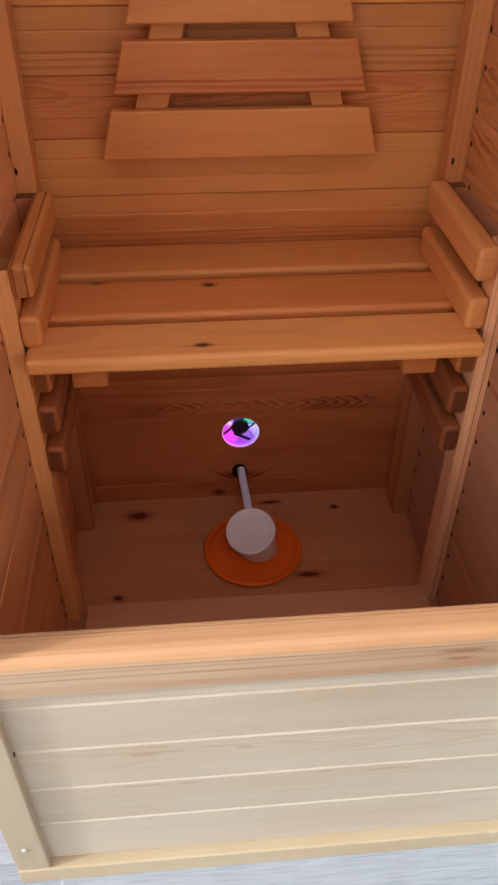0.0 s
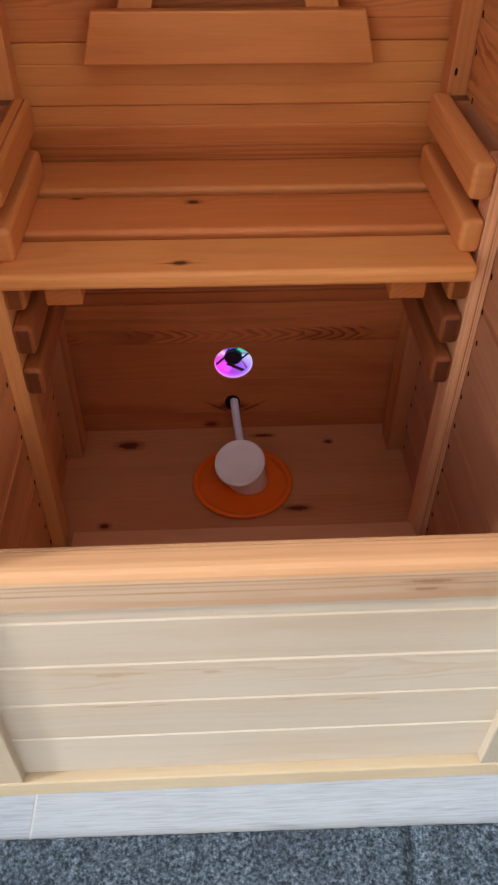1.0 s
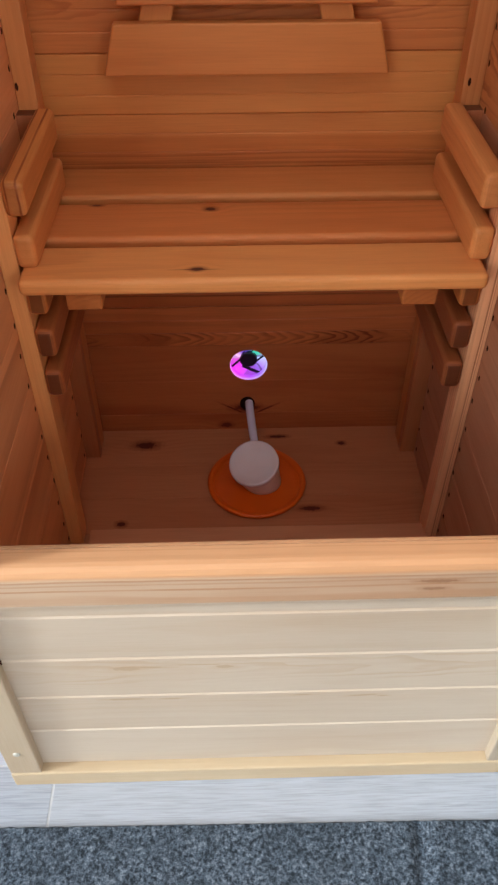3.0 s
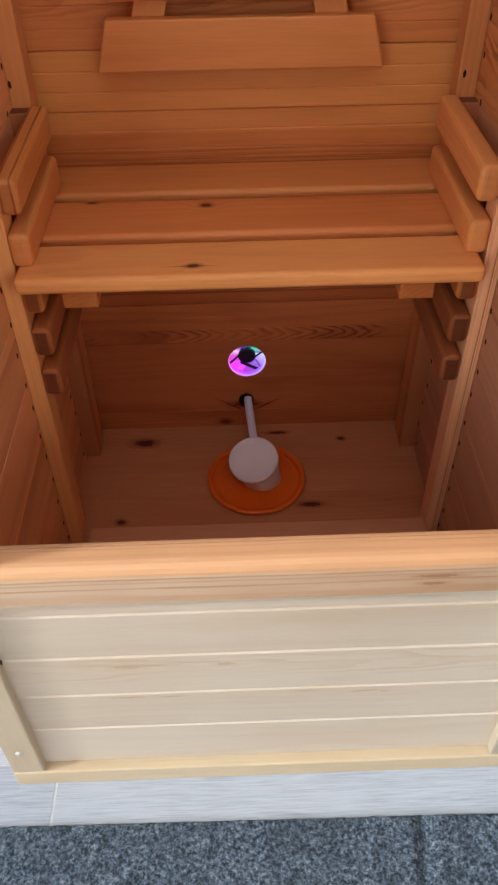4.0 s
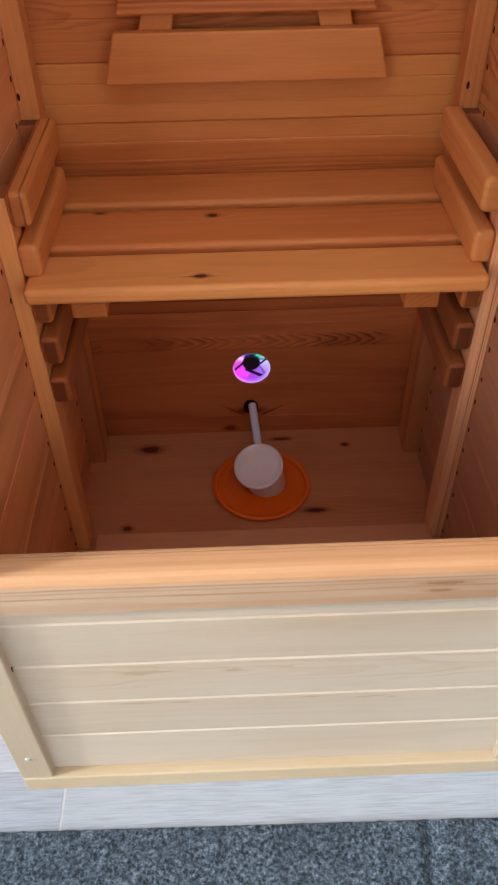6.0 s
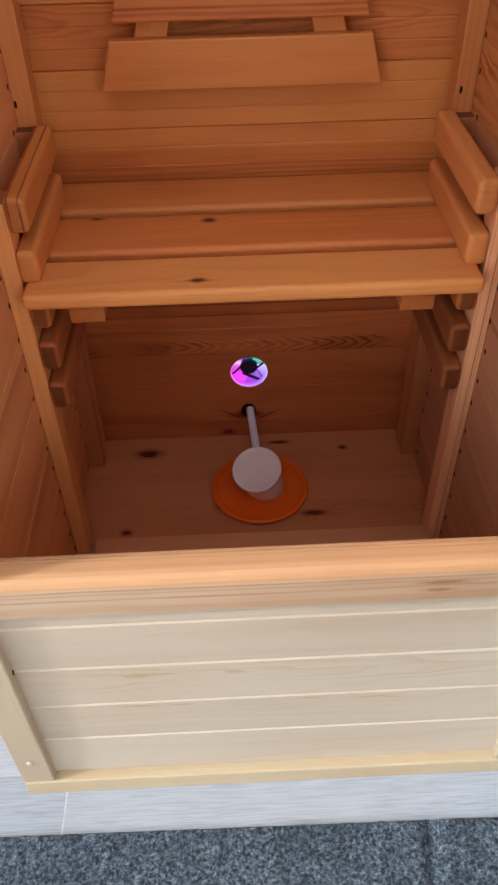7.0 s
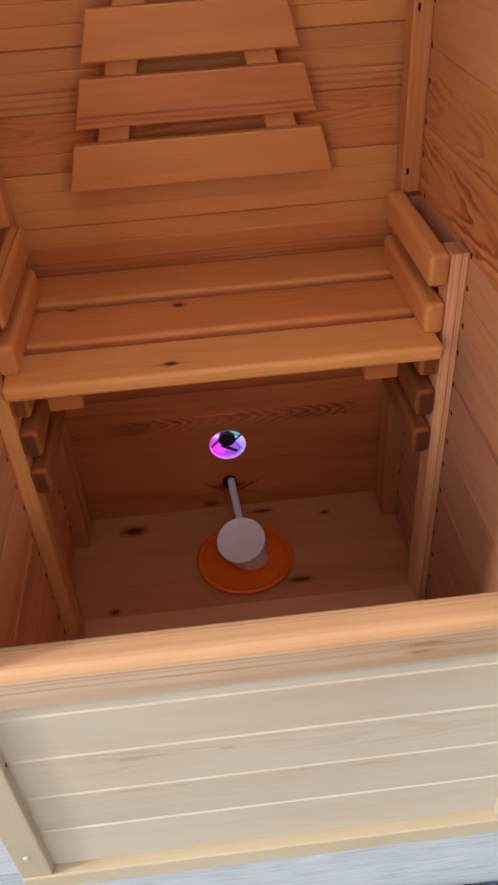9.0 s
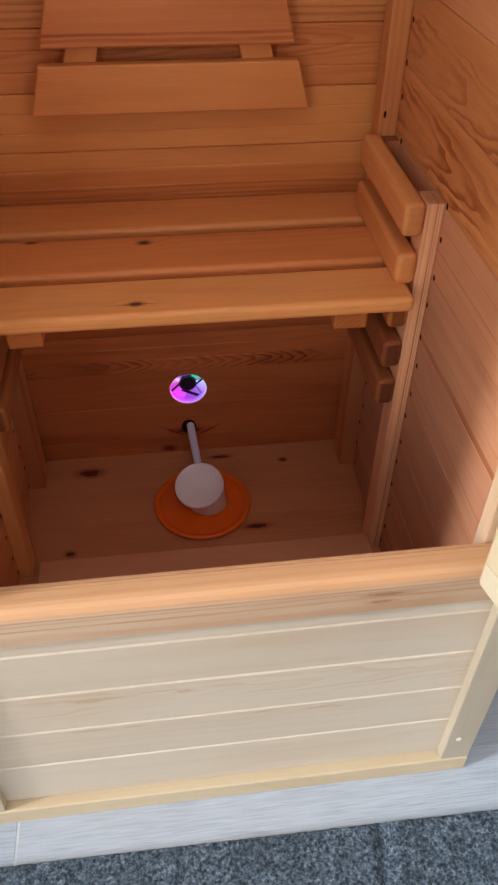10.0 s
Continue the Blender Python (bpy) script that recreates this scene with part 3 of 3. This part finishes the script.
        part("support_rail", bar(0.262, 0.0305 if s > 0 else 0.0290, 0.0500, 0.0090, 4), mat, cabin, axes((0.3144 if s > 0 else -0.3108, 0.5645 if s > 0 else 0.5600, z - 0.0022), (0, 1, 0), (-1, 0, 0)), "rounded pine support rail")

# dark screw holes in the tall posts
hole_form = lathe([(0.0, 0.0004), (0.0034, 0.0006), (0.0042, 0.0004), (0.0044, -0.0015)], 14)
hole_mesh = bpy.data.meshes.new("screw_hole")
hole_form.to_mesh(hole_mesh)
hole_form.free()
for s in (-1, 1):
    for z in (0.803, 1.040):
        part("screw_hole", hole_mesh, nail_mat, cabin, axes((0.3335 if s > 0 else -0.3475, POST_Y["rear"] - 0.0191, z), BACK_X, BACK_Y) @ Matrix.Diagonal((0.55, 1.4, 1, 1)))

for place, x in (((FX - 0.33885, 0.014, 0.332), (0, 1, 0)), ):
    part("nail_hole", hole_mesh, nail_mat, cabin, axes(place, x, (0, 0, 1)) @ Matrix.Diagonal((0.6, 1.3, 1, 1)))
for s in (-1, 1):
    part("nail_hole", hole_mesh, nail_mat, cabin, axes((s * 0.331, 0.0413, 0.605), BACK_X, BACK_Y) @ Matrix.Diagonal((0.5, 0.8, 1, 1)))

# ---- bench and backrest ----
bench = thing("bench", "slatted pine bench seat resting on side rails", "bench")
ZB = 0.652
slats = (
    (0.394, 0.491, ((-0.078, -0.021, 0.012, 0.0105, 0.0056, 4), (-0.080, -0.022, 0.012, 0.024, 0.0011),)),
    (0.512, 0.626, ((-0.062, 0.031, 0.012, 0.0100, 0.0066), (-0.239, 0.050, 0.012, 0.0095, 0.0060))),
    (0.649, 0.7575, ()),
)
for n, (y0, y1, knots) in enumerate(slats):
    mat = wood("bench_pine", (1.02, 0.475, 0.175) if n == 0 else (0.92, 0.352, 0.124), (0.70, 0.250, 0.080) if n == 0 else INSIDE[1], ring=0.010 if n == 1 else 0.007, contrast=0.32, knots=knots, knot=(0.095, 0.016, 0.009), rag=0.55) if knots else wood("back_slat_pine", (0.94, 0.395, 0.140), TANNED[1], ring=0.012, contrast=0.15, tone=0.04)
    part("slat", bar(0.642, y1 - y0, 0.0245, 0.008, 4), mat, bench, pose(0, (y0 + y1) / 2, ZB - 0.01225))
for x in (-0.237, 0.232):
    part("batten", bar(0.330, 0.049, 0.0285, 0.003), pine, bench, axes((x, 0.570, ZB - 0.0247 - 0.01425), (0, 1, 0), (-1, 0, 0)))

rest = thing("backrest", "tapering slatted pine backrest against the wall", "backrest")


def tapered(z0, z1, lean=0.28):
    """A slat whose ends lean inwards as the backrest narrows upwards."""
    half = lambda z: 0.2145 - lean * (z - 0.814)
    h, t = (z1 - z0) / 2, 0.010
    bm = bmesh.new()
    corners = [(-half(z0), -h), (half(z0), -h), (half(z1), h), (-half(z1), h)]
    lower = [bm.verts.new((x, y, -t)) for x, y in corners]
    upper = [bm.verts.new((x, y, t)) for x, y in corners]
    bm.faces.new(lower[::-1])
    bm.faces.new(upper)
    for i in range(4):
        j = (i + 1) % 4
        bm.faces.new((lower[i], lower[j], upper[j], upper[i]))
    bmesh.ops.bevel(bm, geom=bm.edges[:], offset=0.003, segments=2, profile=0.5, affect="EDGES")
    return bm


for n, (z0, z1) in enumerate(((0.811, 0.883), (0.906, 0.977), (0.998, 1.068), (1.089, 1.159))):
    part("slat", tapered(z0, z1), (pine_tan, pine_streak, pine_tan, pine_fine)[n], rest, axes((-0.002, 0.720, (z0 + z1) / 2), BACK_X, BACK_Y))
for s in (-1, 1):
    a, b = Vector((s * 0.149 - 0.002, 0.7445, 0.830)), Vector((s * 0.061 - 0.002, 0.7445, 1.145))
    way = b - a
    part("batten", bar(way.length, 0.047, 0.028, 0.002), pine_blond, rest, axes((a + b) / 2, way, Vector((-way.z, 0, way.x))))

# ---- steam outlet and its tray ----
tray = thing("tray", "round orange plastic tray with a raised rim", "tray")
TRAY = pose(0.0118, 0.5835, ZF + 0.0006)
part("dish", lathe([(0.0, 0.0), (0.078, 0.0), (0.086, 0.0015), (0.0890, 0.0060), (0.0880, 0.0085), (0.0840, 0.0050), (0.0800, 0.0036), (0.0, 0.0032)], 72), orange_mat, tray, TRAY, smooth=True)
part("rim", lathe([(0.0878, 0.0080), (0.0892, 0.0055), (0.0960, 0.0062), (0.1000, 0.0085), (0.1010, 0.0118), (0.0990, 0.0146), (0.0950, 0.0155), (0.0910, 0.0140), (0.0878, 0.0080)], 72), orange_mat, tray, TRAY, "rounded orange rim", True)

steamer = thing("steam_head", "white plastic steam cup with a milky hose", "steam outlet")
LID = pose(0.0060, 0.5755, 0.1195, 20, -9, 0)


def leaning_cup(steps=56):
    """From a flat foot on the tray up to the tilted lid."""
    foot = Matrix.Translation((0.0232, 0.589, ZF + 0.0052))
    bm = bmesh.new()
    rings = []
    for u, r in ((0.0, 0.0), (0.0, 0.0370), (0.02, 0.0395), (0.10, 0.0405), (0.35, 0.0418), (0.65, 0.0432), (0.88, 0.0442), (0.90, 0.0400), (0.90, 0.0)):
        ring = []
        for i in range(steps):
            v = Vector((r * math.cos(2 * math.pi * i / steps), r * math.sin(2 * math.pi * i / steps), 0))
            ring.append(bm.verts.new((foot @ v).lerp(LID @ v, u)))
        rings.append(ring)
    for a, b in zip(rings, rings[1:]):
        for i in range(steps):
            bm.faces.new((a[i], a[(i + 1) % steps], b[(i + 1) % steps], b[i]))
    bmesh.ops.remove_doubles(bm, verts=bm.verts, dist=1e-5)
    return bm


part("cup", leaning_cup(), cup_clear, steamer, label="milky translucent cup", smooth=True)
lid_prof = [(0.0, 0.0034), (0.030, 0.0035), (0.0425, 0.0038), (0.0452, 0.0056), (0.0475, 0.0063), (0.0495, 0.0048), (0.0503, 0.0010), (0.0502, -0.005), (0.0490, -0.008), (0.046, -0.008), (0.044, -0.004), (0.0, -0.003)]
part("lid", lathe(lid_prof, 64), white_lid, steamer, LID, "white slightly domed lid", True)


def hose(points, radius, steps=14):
    """A round tube along a smooth line through the points."""
    line = []
    pts = [Vector(p) for p in points]
    ext = [2 * pts[0] - pts[1]] + pts + [2 * pts[-1] - pts[-2]]
    for a, b, c, d in zip(ext, ext[1:], ext[2:], ext[3:]):
        for i in range(8):
            u = i / 8
            line.append(0.5 * (2 * b + (c - a) * u + (2 * a - 5 * b + 4 * c - d) * u * u + (3 * b - a - 3 * c + d) * u ** 3))
    line.append(pts[-1])
    bm = bmesh.new()
    rings = []
    for i, p in enumerate(line):
        way = (line[min(i + 1, len(line) - 1)] - line[max(i - 1, 0)]).normalized()
        side = way.cross(Vector((0, 0, 1))).normalized()
        up = side.cross(way)
        rings.append([bm.verts.new(p + radius * (math.cos(2 * math.pi * q / steps) * side + math.sin(2 * math.pi * q / steps) * up)) for q in range(steps)])
    for a, b in zip(rings, rings[1:]):
        for q in range(steps):
            bm.faces.new((a[q], a[(q + 1) % steps], b[(q + 1) % steps], b[q]))
    bm.faces.new(rings[0][::-1])
    bm.faces.new(rings[-1])
    return bm


part("hose", hose(((0.000, 0.800, 0.126), (0.001, 0.750, 0.124), (0.006, 0.690, 0.108), (0.012, 0.640, 0.088), (0.018, 0.605, 0.082)), 0.0087), hose_mat, steamer, label="milky plastic hose", smooth=True)

# ---- lit fan in the back wall ----
fan = thing("vent_fan", "round vent fan lit in magenta and cyan", "fan")
FAN = axes((0.0, YB, 0.2255), BACK_X, BACK_Y)




def fan_glow(name, strength, pale=0.0):
    """Light-emitting plastic, its hue turning with the angle round the fan's axis."""
    k = Nodes(name)
    own = k.split(k.node("TexCoord").outputs["Object"])
    angle = k.math("ARCTAN2", own[1], own[0])
    ramp = k.node("ValToRGB")
    k.link(k.math("MULTIPLY_ADD", angle, 0.5 / math.pi, 0.5), ramp.inputs[0])
    # from the left, down, right, up and back to the left
    stops = ((0.0, (0.85, 0.05, 0.78)), (0.12, (0.74, 0.03, 0.82)), (0.25, (0.44, 0.05, 0.86)), (0.36, (0.32, 0.12, 0.82)), (0.48, (0.40, 0.38, 0.88)),
             (0.53, (0.35, 0.50, 0.80)), (0.57, (0.02, 0.72, 0.45)), (0.68, (0.01, 0.55, 0.40)), (0.73, (0.03, 0.02, 0.28)), (0.86, (0.10, 0.03, 0.45)), (0.93, (0.80, 0.40, 0.80)))
    while len(ramp.color_ramp.elements) < len(stops):
        ramp.color_ramp.elements.new(0.5)
    for e, (at, colour) in zip(ramp.color_ramp.elements, stops):
        e.position, e.color = at, (*colour, 1)
    # brightest along the front edge, dimmer deep in the housing
    front_edge = k.band(own[2], -0.0090, -0.0015)
    col = k.mix(k.math("MULTIPLY", front_edge, pale), ramp.outputs["Color"], (0.95, 0.80, 1.0))
    power = k.math("MULTIPLY", k.band(own[2], -0.034, -0.002, 0.36, 1.0), strength)
    k.bsdf.inputs["Base Color"].default_value = (0.25, 0.22, 0.25, 1)
    k.bsdf.inputs["Roughness"].default_value = 0.35
    k.link(col, k.bsdf.inputs["Emission Color"])
    k.put(k.bsdf.inputs["Emission Strength"], power)
    return k.mat


ring_glow, blade_glow, dim_glow = fan_glow("ring_glow", 0.68, 0.25), fan_glow("blade_glow", 1.5), fan_glow("dim_glow", 0.98)
# added lining, its glow stands for fan light falling on the hole's wall
part("rim", lathe([(0.0389, -0.0004), (0.0389, -0.0163), (0.0384, -0.0163), (0.0384, -0.0008), (0.0389, -0.0004)], 56), ring_glow, fan, FAN, "thin lining glowing for the fan's light on the hole", True)
part("housing", lathe([(0.0520, -0.0166), (0.0520, -0.0330), (0.0, -0.0330), (0.0, -0.0312), (0.0508, -0.0312), (0.0508, -0.0166), (0.0520, -0.0166)], 56), fan_glow("deep_glow", 0.39), fan, FAN)


def blade(a0, a1, twist):
    bm = bmesh.new()
    rows = []
    for i in range(9):
        a = radians(a0 + (a1 - a0) * i / 8)
        row = []
        for r in (0.0180, 0.029, 0.040, 0.0495):
            b = a + radians(twist) * (r - 0.018) / 0.03
            row.append((r * math.cos(b), r * math.sin(b), -0.0265 + 0.005 * i / 8))
        rows.append(row)
    top = [[bm.verts.new(v) for v in row] for row in rows]
    low = [[bm.verts.new((x, y, z - 0.001)) for x, y, z in row] for row in rows]
    for g in (top, low):
        for a, b in zip(g, g[1:]):
            for i in range(3):
                bm.faces.new((a[i], a[i + 1], b[i + 1], b[i]))
    return bm


for n in range(7):
    part("blade", blade(20 - 52 * n, 67 - 52 * n, -18), blade_glow if n % 2 else dim_glow, fan, FAN, smooth=True)
part("hub", lathe([(0.0, -0.0172), (0.0165, -0.0172), (0.0185, -0.0186), (0.0185, -0.0305), (0.0, -0.0305)], 32), black_plastic, fan, FAN, "black hub")
for x0, y0, x1, y1, w in ((-0.0165, 0.0020, -0.0370, -0.0190, 0.0040), (0.0135, -0.0065, 0.0420, 0.0190, 0.0036), (-0.0130, -0.0150, 0.0230, -0.0350, 0.0066)):
    way = Vector((x1 - x0, y1 - y0, 0))
    part("strut", bar(way.length, w, 0.003, 0.0006, 1), black_plastic, fan, FAN @ axes(((x0 + x1) / 2, (y0 + y1) / 2, -0.0188), way, (-way.y, way.x, 0)))
# flat disc over the board, the open hole's darkness put into its colour
part("hole_disc", lathe([(0.0, 0.0008), (0.0110, 0.0009), (0.0135, 0.0012), (0.0155, 0.0013), (0.0162, 0.0002), (0.0158, -0.002)], 32), hole_mat, steamer, axes((-0.0030, YB - 0.0006, 0.1215), BACK_X, BACK_Y) @ Matrix.Diagonal((1.0, 1.15, 1, 1)), "dark disc drawn as the hose hole", True)

# ---- door, standing open on the hinge side ----
DOOR = axes((0.3165, -0.0150, SILL_HI + 0.004), (0.2336, -0.9723, 0), (0, 0, 1))
DW, DH, DT = 0.640, TOP - SILL_HI - 0.068, 0.026
door = part("door", boxes(((0.034, 0.034, 0.0105), (DW - 0.034, DH - 0.034, 0.0125))), pine_door, cabin, DOOR, "open pale pine door with framed boards")
for x in (0.019, DW - 0.019):
    part("stile", bar(DH - 0.0725, 0.034, DT - 0.0006, 0.002), pine_door, door, Matrix.Translation((x - 0.002 * math.copysign(1, DW / 2 - x), DH / 2, DT / 2)) @ pose(0, 0, 0, 0, 0, 90))
for y in (0.018, DH - 0.018):
    part("rail", bar(DW, 0.036, DT, 0.002), pine_door, door, Matrix.Translation((DW / 2, y, DT / 2)))
part("edge_strip", bar(DH - 0.004, DT - 0.004, 0.003, 0.0008, 1), pine_edge, door, axes((-0.0018, DH / 2, DT / 2), (0, 1, 0), (0, 0, 1)), "tan hinge edge")
for z in (0.31, DH - 0.12):
    part("hinge", bar(0.060, 0.010, 0.010, 0.003), steel, door, Matrix.Translation((-0.005, z, DT / 2 + 0.004)) @ pose(0, 0, 0, 0, 0, 90), "small steel hinge")

# ---- boards, planks and nails ----
# front panel: a few tan knots and streaks
TAN = dict(tint=UNTINTED, contrast=0.22, tone=0.08, ring=0.011, fine=0.08, stain=0.50, rag=0.7, knot=(0.60, 0.41, 0.23))
panel_marks = {
    1: wood("streaked_pale_pine", *PALE, knots=((-0.185, 0.037, 0.0, 0.030, 0.0022), (-0.125, 0.036, 0.0, 0.018, 0.0020), (0.055, 0.038, 0.0, 0.016, 0.0016), (0.139, 0.033, 0.0, 0.024, 0.0022, 4), (0.165, 0.030, 0.0, 0.010, 0.0018)), **TAN),
    2: wood("knotty_pale_pine", *PALE, arcs=(0.014, 0.034, 0.21, 2.4, 0.60), knots=((-0.176, 0.022, 0.0, 0.022, 0.0060), (-0.150, 0.024, 0.0, 0.030, 0.0020), (-0.050, 0.022, 0.0, 0.014, 0.0045), (-0.080, 0.028, 0.0, 0.040, 0.0012)), **TAN),
}
for i in range(5):
    z0 = 0.0523 + 0.0938 * i if i else 0.0402
    z1 = min(0.1461 + 0.0938 * i, 0.4685)
    mat = panel_marks.get(i, pine_pale)
    part("board", plank(0.7040, z1 - z0, 0.016, 0.0025), mat, front, axes((0, PANEL_Y, (z0 + z1) / 2), BACK_X, BACK_Y))
# back wall: seams every 92 mm, two beads between seams; the fan's board has a round hole
seam = 0.829 - 0.092 * 9
back_tones = (pine_low_shaded, pine_low_shaded, pine_low_shaded, pine_curly, pine_shade, pine_shade, pine_low_shaded, pine_heart, pine_blond, pine_arched, pine_dark_edge, pine_blond, pine_blond, pine_arched, pine_tan, pine)
KNOTTED = wood("knotted_back_pine", *LOW_SHADED, tint=RED_BOUNCE, contrast=0.35, blotch=0.8, knots=((-0.004, -0.030, 0.0, 0.030, 0.010), (-0.034, -0.032, 0.0, 0.027, 0.0022, -30), (0.036, -0.034, 0.0, 0.028, 0.0022, 28)))
KNOTTED_LOW = wood("low_back_pine", *LOW_SHADED, tint=RED_BOUNCE, contrast=0.35, blotch=0.8, knots=((-0.050, -0.002, 0.0, 0.014, 0.008),))


def holed(width, hx, hy, radius):
    bm = bmesh.new()
    lx, ly = XW + 0.016, width / 2 - 0.0004
    outer = [bm.verts.new(c) for c in ((-lx, -ly, 0), (lx, -ly, 0), (lx, ly, 0), (-lx, ly, 0))]
    ring = [bm.verts.new((hx + radius * math.cos(2 * math.pi * i / 48), hy + radius * math.sin(2 * math.pi * i / 48), 0)) for i in range(48)]
    edges = [bm.edges.new((c[i], c[(i + 1) % len(c)])) for c in (outer, ring) for i in range(len(c))]
    bmesh.ops.triangle_fill(bm, edges=edges, use_beauty=True)
    grown = bmesh.ops.extrude_face_region(bm, geom=bm.faces[:])
    bmesh.ops.translate(bm, vec=(0, 0, -0.016), verts=[v for v in grown["geom"] if isinstance(v, bmesh.types.BMVert)])
    return bm


for i in range(16):
    z0 = max(seam + 0.092 * i, 0.031)
    z1 = min(seam + 0.092 * (i + 1), TOP)
    if z1 - z0 < 0.02:
        continue
    mid = axes((0, YB, (z0 + z1) / 2), BACK_X, BACK_Y)
    if z0 < 0.2255 < z1:
        part("board", holed(z1 - z0, 0.0, 0.2255 - (z0 + z1) / 2, 0.0390), pine_low_shaded, back_wall, mid)
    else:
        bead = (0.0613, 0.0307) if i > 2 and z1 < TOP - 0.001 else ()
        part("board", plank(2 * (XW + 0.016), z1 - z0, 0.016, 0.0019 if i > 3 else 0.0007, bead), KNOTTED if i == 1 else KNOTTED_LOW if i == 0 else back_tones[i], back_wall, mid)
nail_head = bpy.data.meshes.new("nail")
nail_form = lathe([(0.0, 0.00025), (0.0021, 0.0003), (0.0027, 0.0002), (0.0029, -0.0015)], 10)
nail_form.to_mesh(nail_head)
nail_form.free()
# side walls: seams every 109 mm, two nails a board beside each post
for s, wall in ((1, right_wall), (-1, left_wall)):
    n = 0
    z0 = 0.031
    while z0 < TOP - 0.01:
        z1 = min(0.114 + 0.109 * n, TOP)
        mat = {4: side_streaked, 5: side_edged, 6: side_lined, 7: pine_bold, 8: pine_flamed}.get(n, side_warm if n > 8 else (side_pine, side_fine)[n % 2]) if s > 0 else (left_pine, left_fine)[n % 2]
        inward = 0.0 if s > 0 else LEFT_IN
        part("board", plank(YB - 0.066 - 0.0005, z1 - z0, 0.016, 0.0008), mat, wall, axes((s * XW + inward, (YB + 0.066) / 2, (z0 + z1) / 2), (0, -s, 0), (0, 0, 1)))
        for row in (0.4350, 0.6950):
            for dz in (0.004, -0.046):
                y = 0.6690 if row > 0.6 and z1 + dz < 0.775 else row
                if ZF < z1 + dz < TOP - 0.02 and not (y < 0.6 and z1 + dz > 0.79):
                    part("nail", nail_head, nail_mat, wall, axes((s * (XW - 0.0001) + inward, y - 0.0035 + 0.0040 * math.sin(n * 2.3 + y * 40 + dz * 60), z1 + dz), (0, -s, 0), (0, 0, 1)) @ Matrix.Diagonal((1.25, 1.8, 1, 1)))
        n += 1
        z0 = z1
# floor boards with their knots
pine_floor = wood("floor_pine", (0.80, 0.345, 0.168), (0.54, 0.160, 0.058), contrast=0.15, tone=0.04, tint=ROSY)
batten_pine = wood("floor_batten_pine", (0.98, 0.52, 0.29), (0.74, 0.30, 0.13), contrast=0.15, tone=0.04, tint=ROSY)
floor_rows = (
    (0.067, 0.160, ()), (0.160, 0.253, ()), (0.253, 0.346, ()), (0.346, 0.4595, ()),
    (0.4595, 0.5525, ((-0.259, 0.484, 0.010, 0.0075), (0.118, 0.516, 0.023, 0.007))),
    (0.5525, 0.6455, ()),
    (0.6455, 0.7595, ((-0.226, 0.709, 0.026, 0.012), (0.201, 0.705, 0.009, 0.006), (0.062, 0.730, 0.022, 0.005))),
)
for y0, y1, knots in floor_rows:
    mid = (y0 + y1) / 2
    local = tuple((x, y - mid, 0.0, a, b) for x, y, a, b in knots)
    mat = wood("knotty_floor_pine", (0.80, 0.345, 0.168), (0.54, 0.160, 0.058), contrast=0.18, tone=0.04, knots=local, knot=(0.13, 0.018, 0.010), tint=ROSY) if local else pine_floor
    part("board", plank(2 * XW - 0.001, y1 - y0, 0.018, 0.0005), mat, base, pose(0, mid, ZF))
part("batten", bar(0.648, 0.062, 0.014, 0.002), batten_pine, base, pose(0.010, 0.4290, ZF + 0.0072), "thin batten across the floor")
# door boards
for i in range(8):
    y0, y1 = 0.036 + (DH - 0.072) / 8 * i, 0.036 + (DH - 0.072) / 8 * (i + 1)
    part("board", plank(DW - 0.074, y1 - y0, 0.003, 0.002), side_pine, door, Matrix.Translation((DW / 2, (y0 + y1) / 2, 0.0158)))
    part("board", plank(DW - 0.074, y1 - y0, 0.004, 0.002), pine_pale, door, Matrix.Translation((DW / 2, (y0 + y1) / 2, 0.0060)) @ pose(0, 0, 0, 180, 0, 0))
# room floor planks, butt joints staggered
PLANK_W = 0.180
y = 0.030 - PLANK_W * math.ceil((0.030 - ROOM_S) / PLANK_W)
while y < ROOM_N:
    row = round((y - (0.030 - PLANK_W)) / PLANK_W)
    x = -0.322 - 1.22 * 2 + 0.41 * (row % 3) - (1.22 if row % 3 else 0)
    while x < ROOM_E:
        a, b = max(x + 0.002, ROOM_W), min(x + 1.218, ROOM_E)
        c, d = max(y, ROOM_S), min(y + PLANK_W, ROOM_N)
        if b - a > 0.03 and d - c > 0.01:
            part("plank", plank(b - a, d - c - 0.0006, 0.0028, 0.0008), vinyl_mat, floor, pose((a + b) / 2, (c + d) / 2, 0.0))
        x += 1.22
    y += PLANK_W
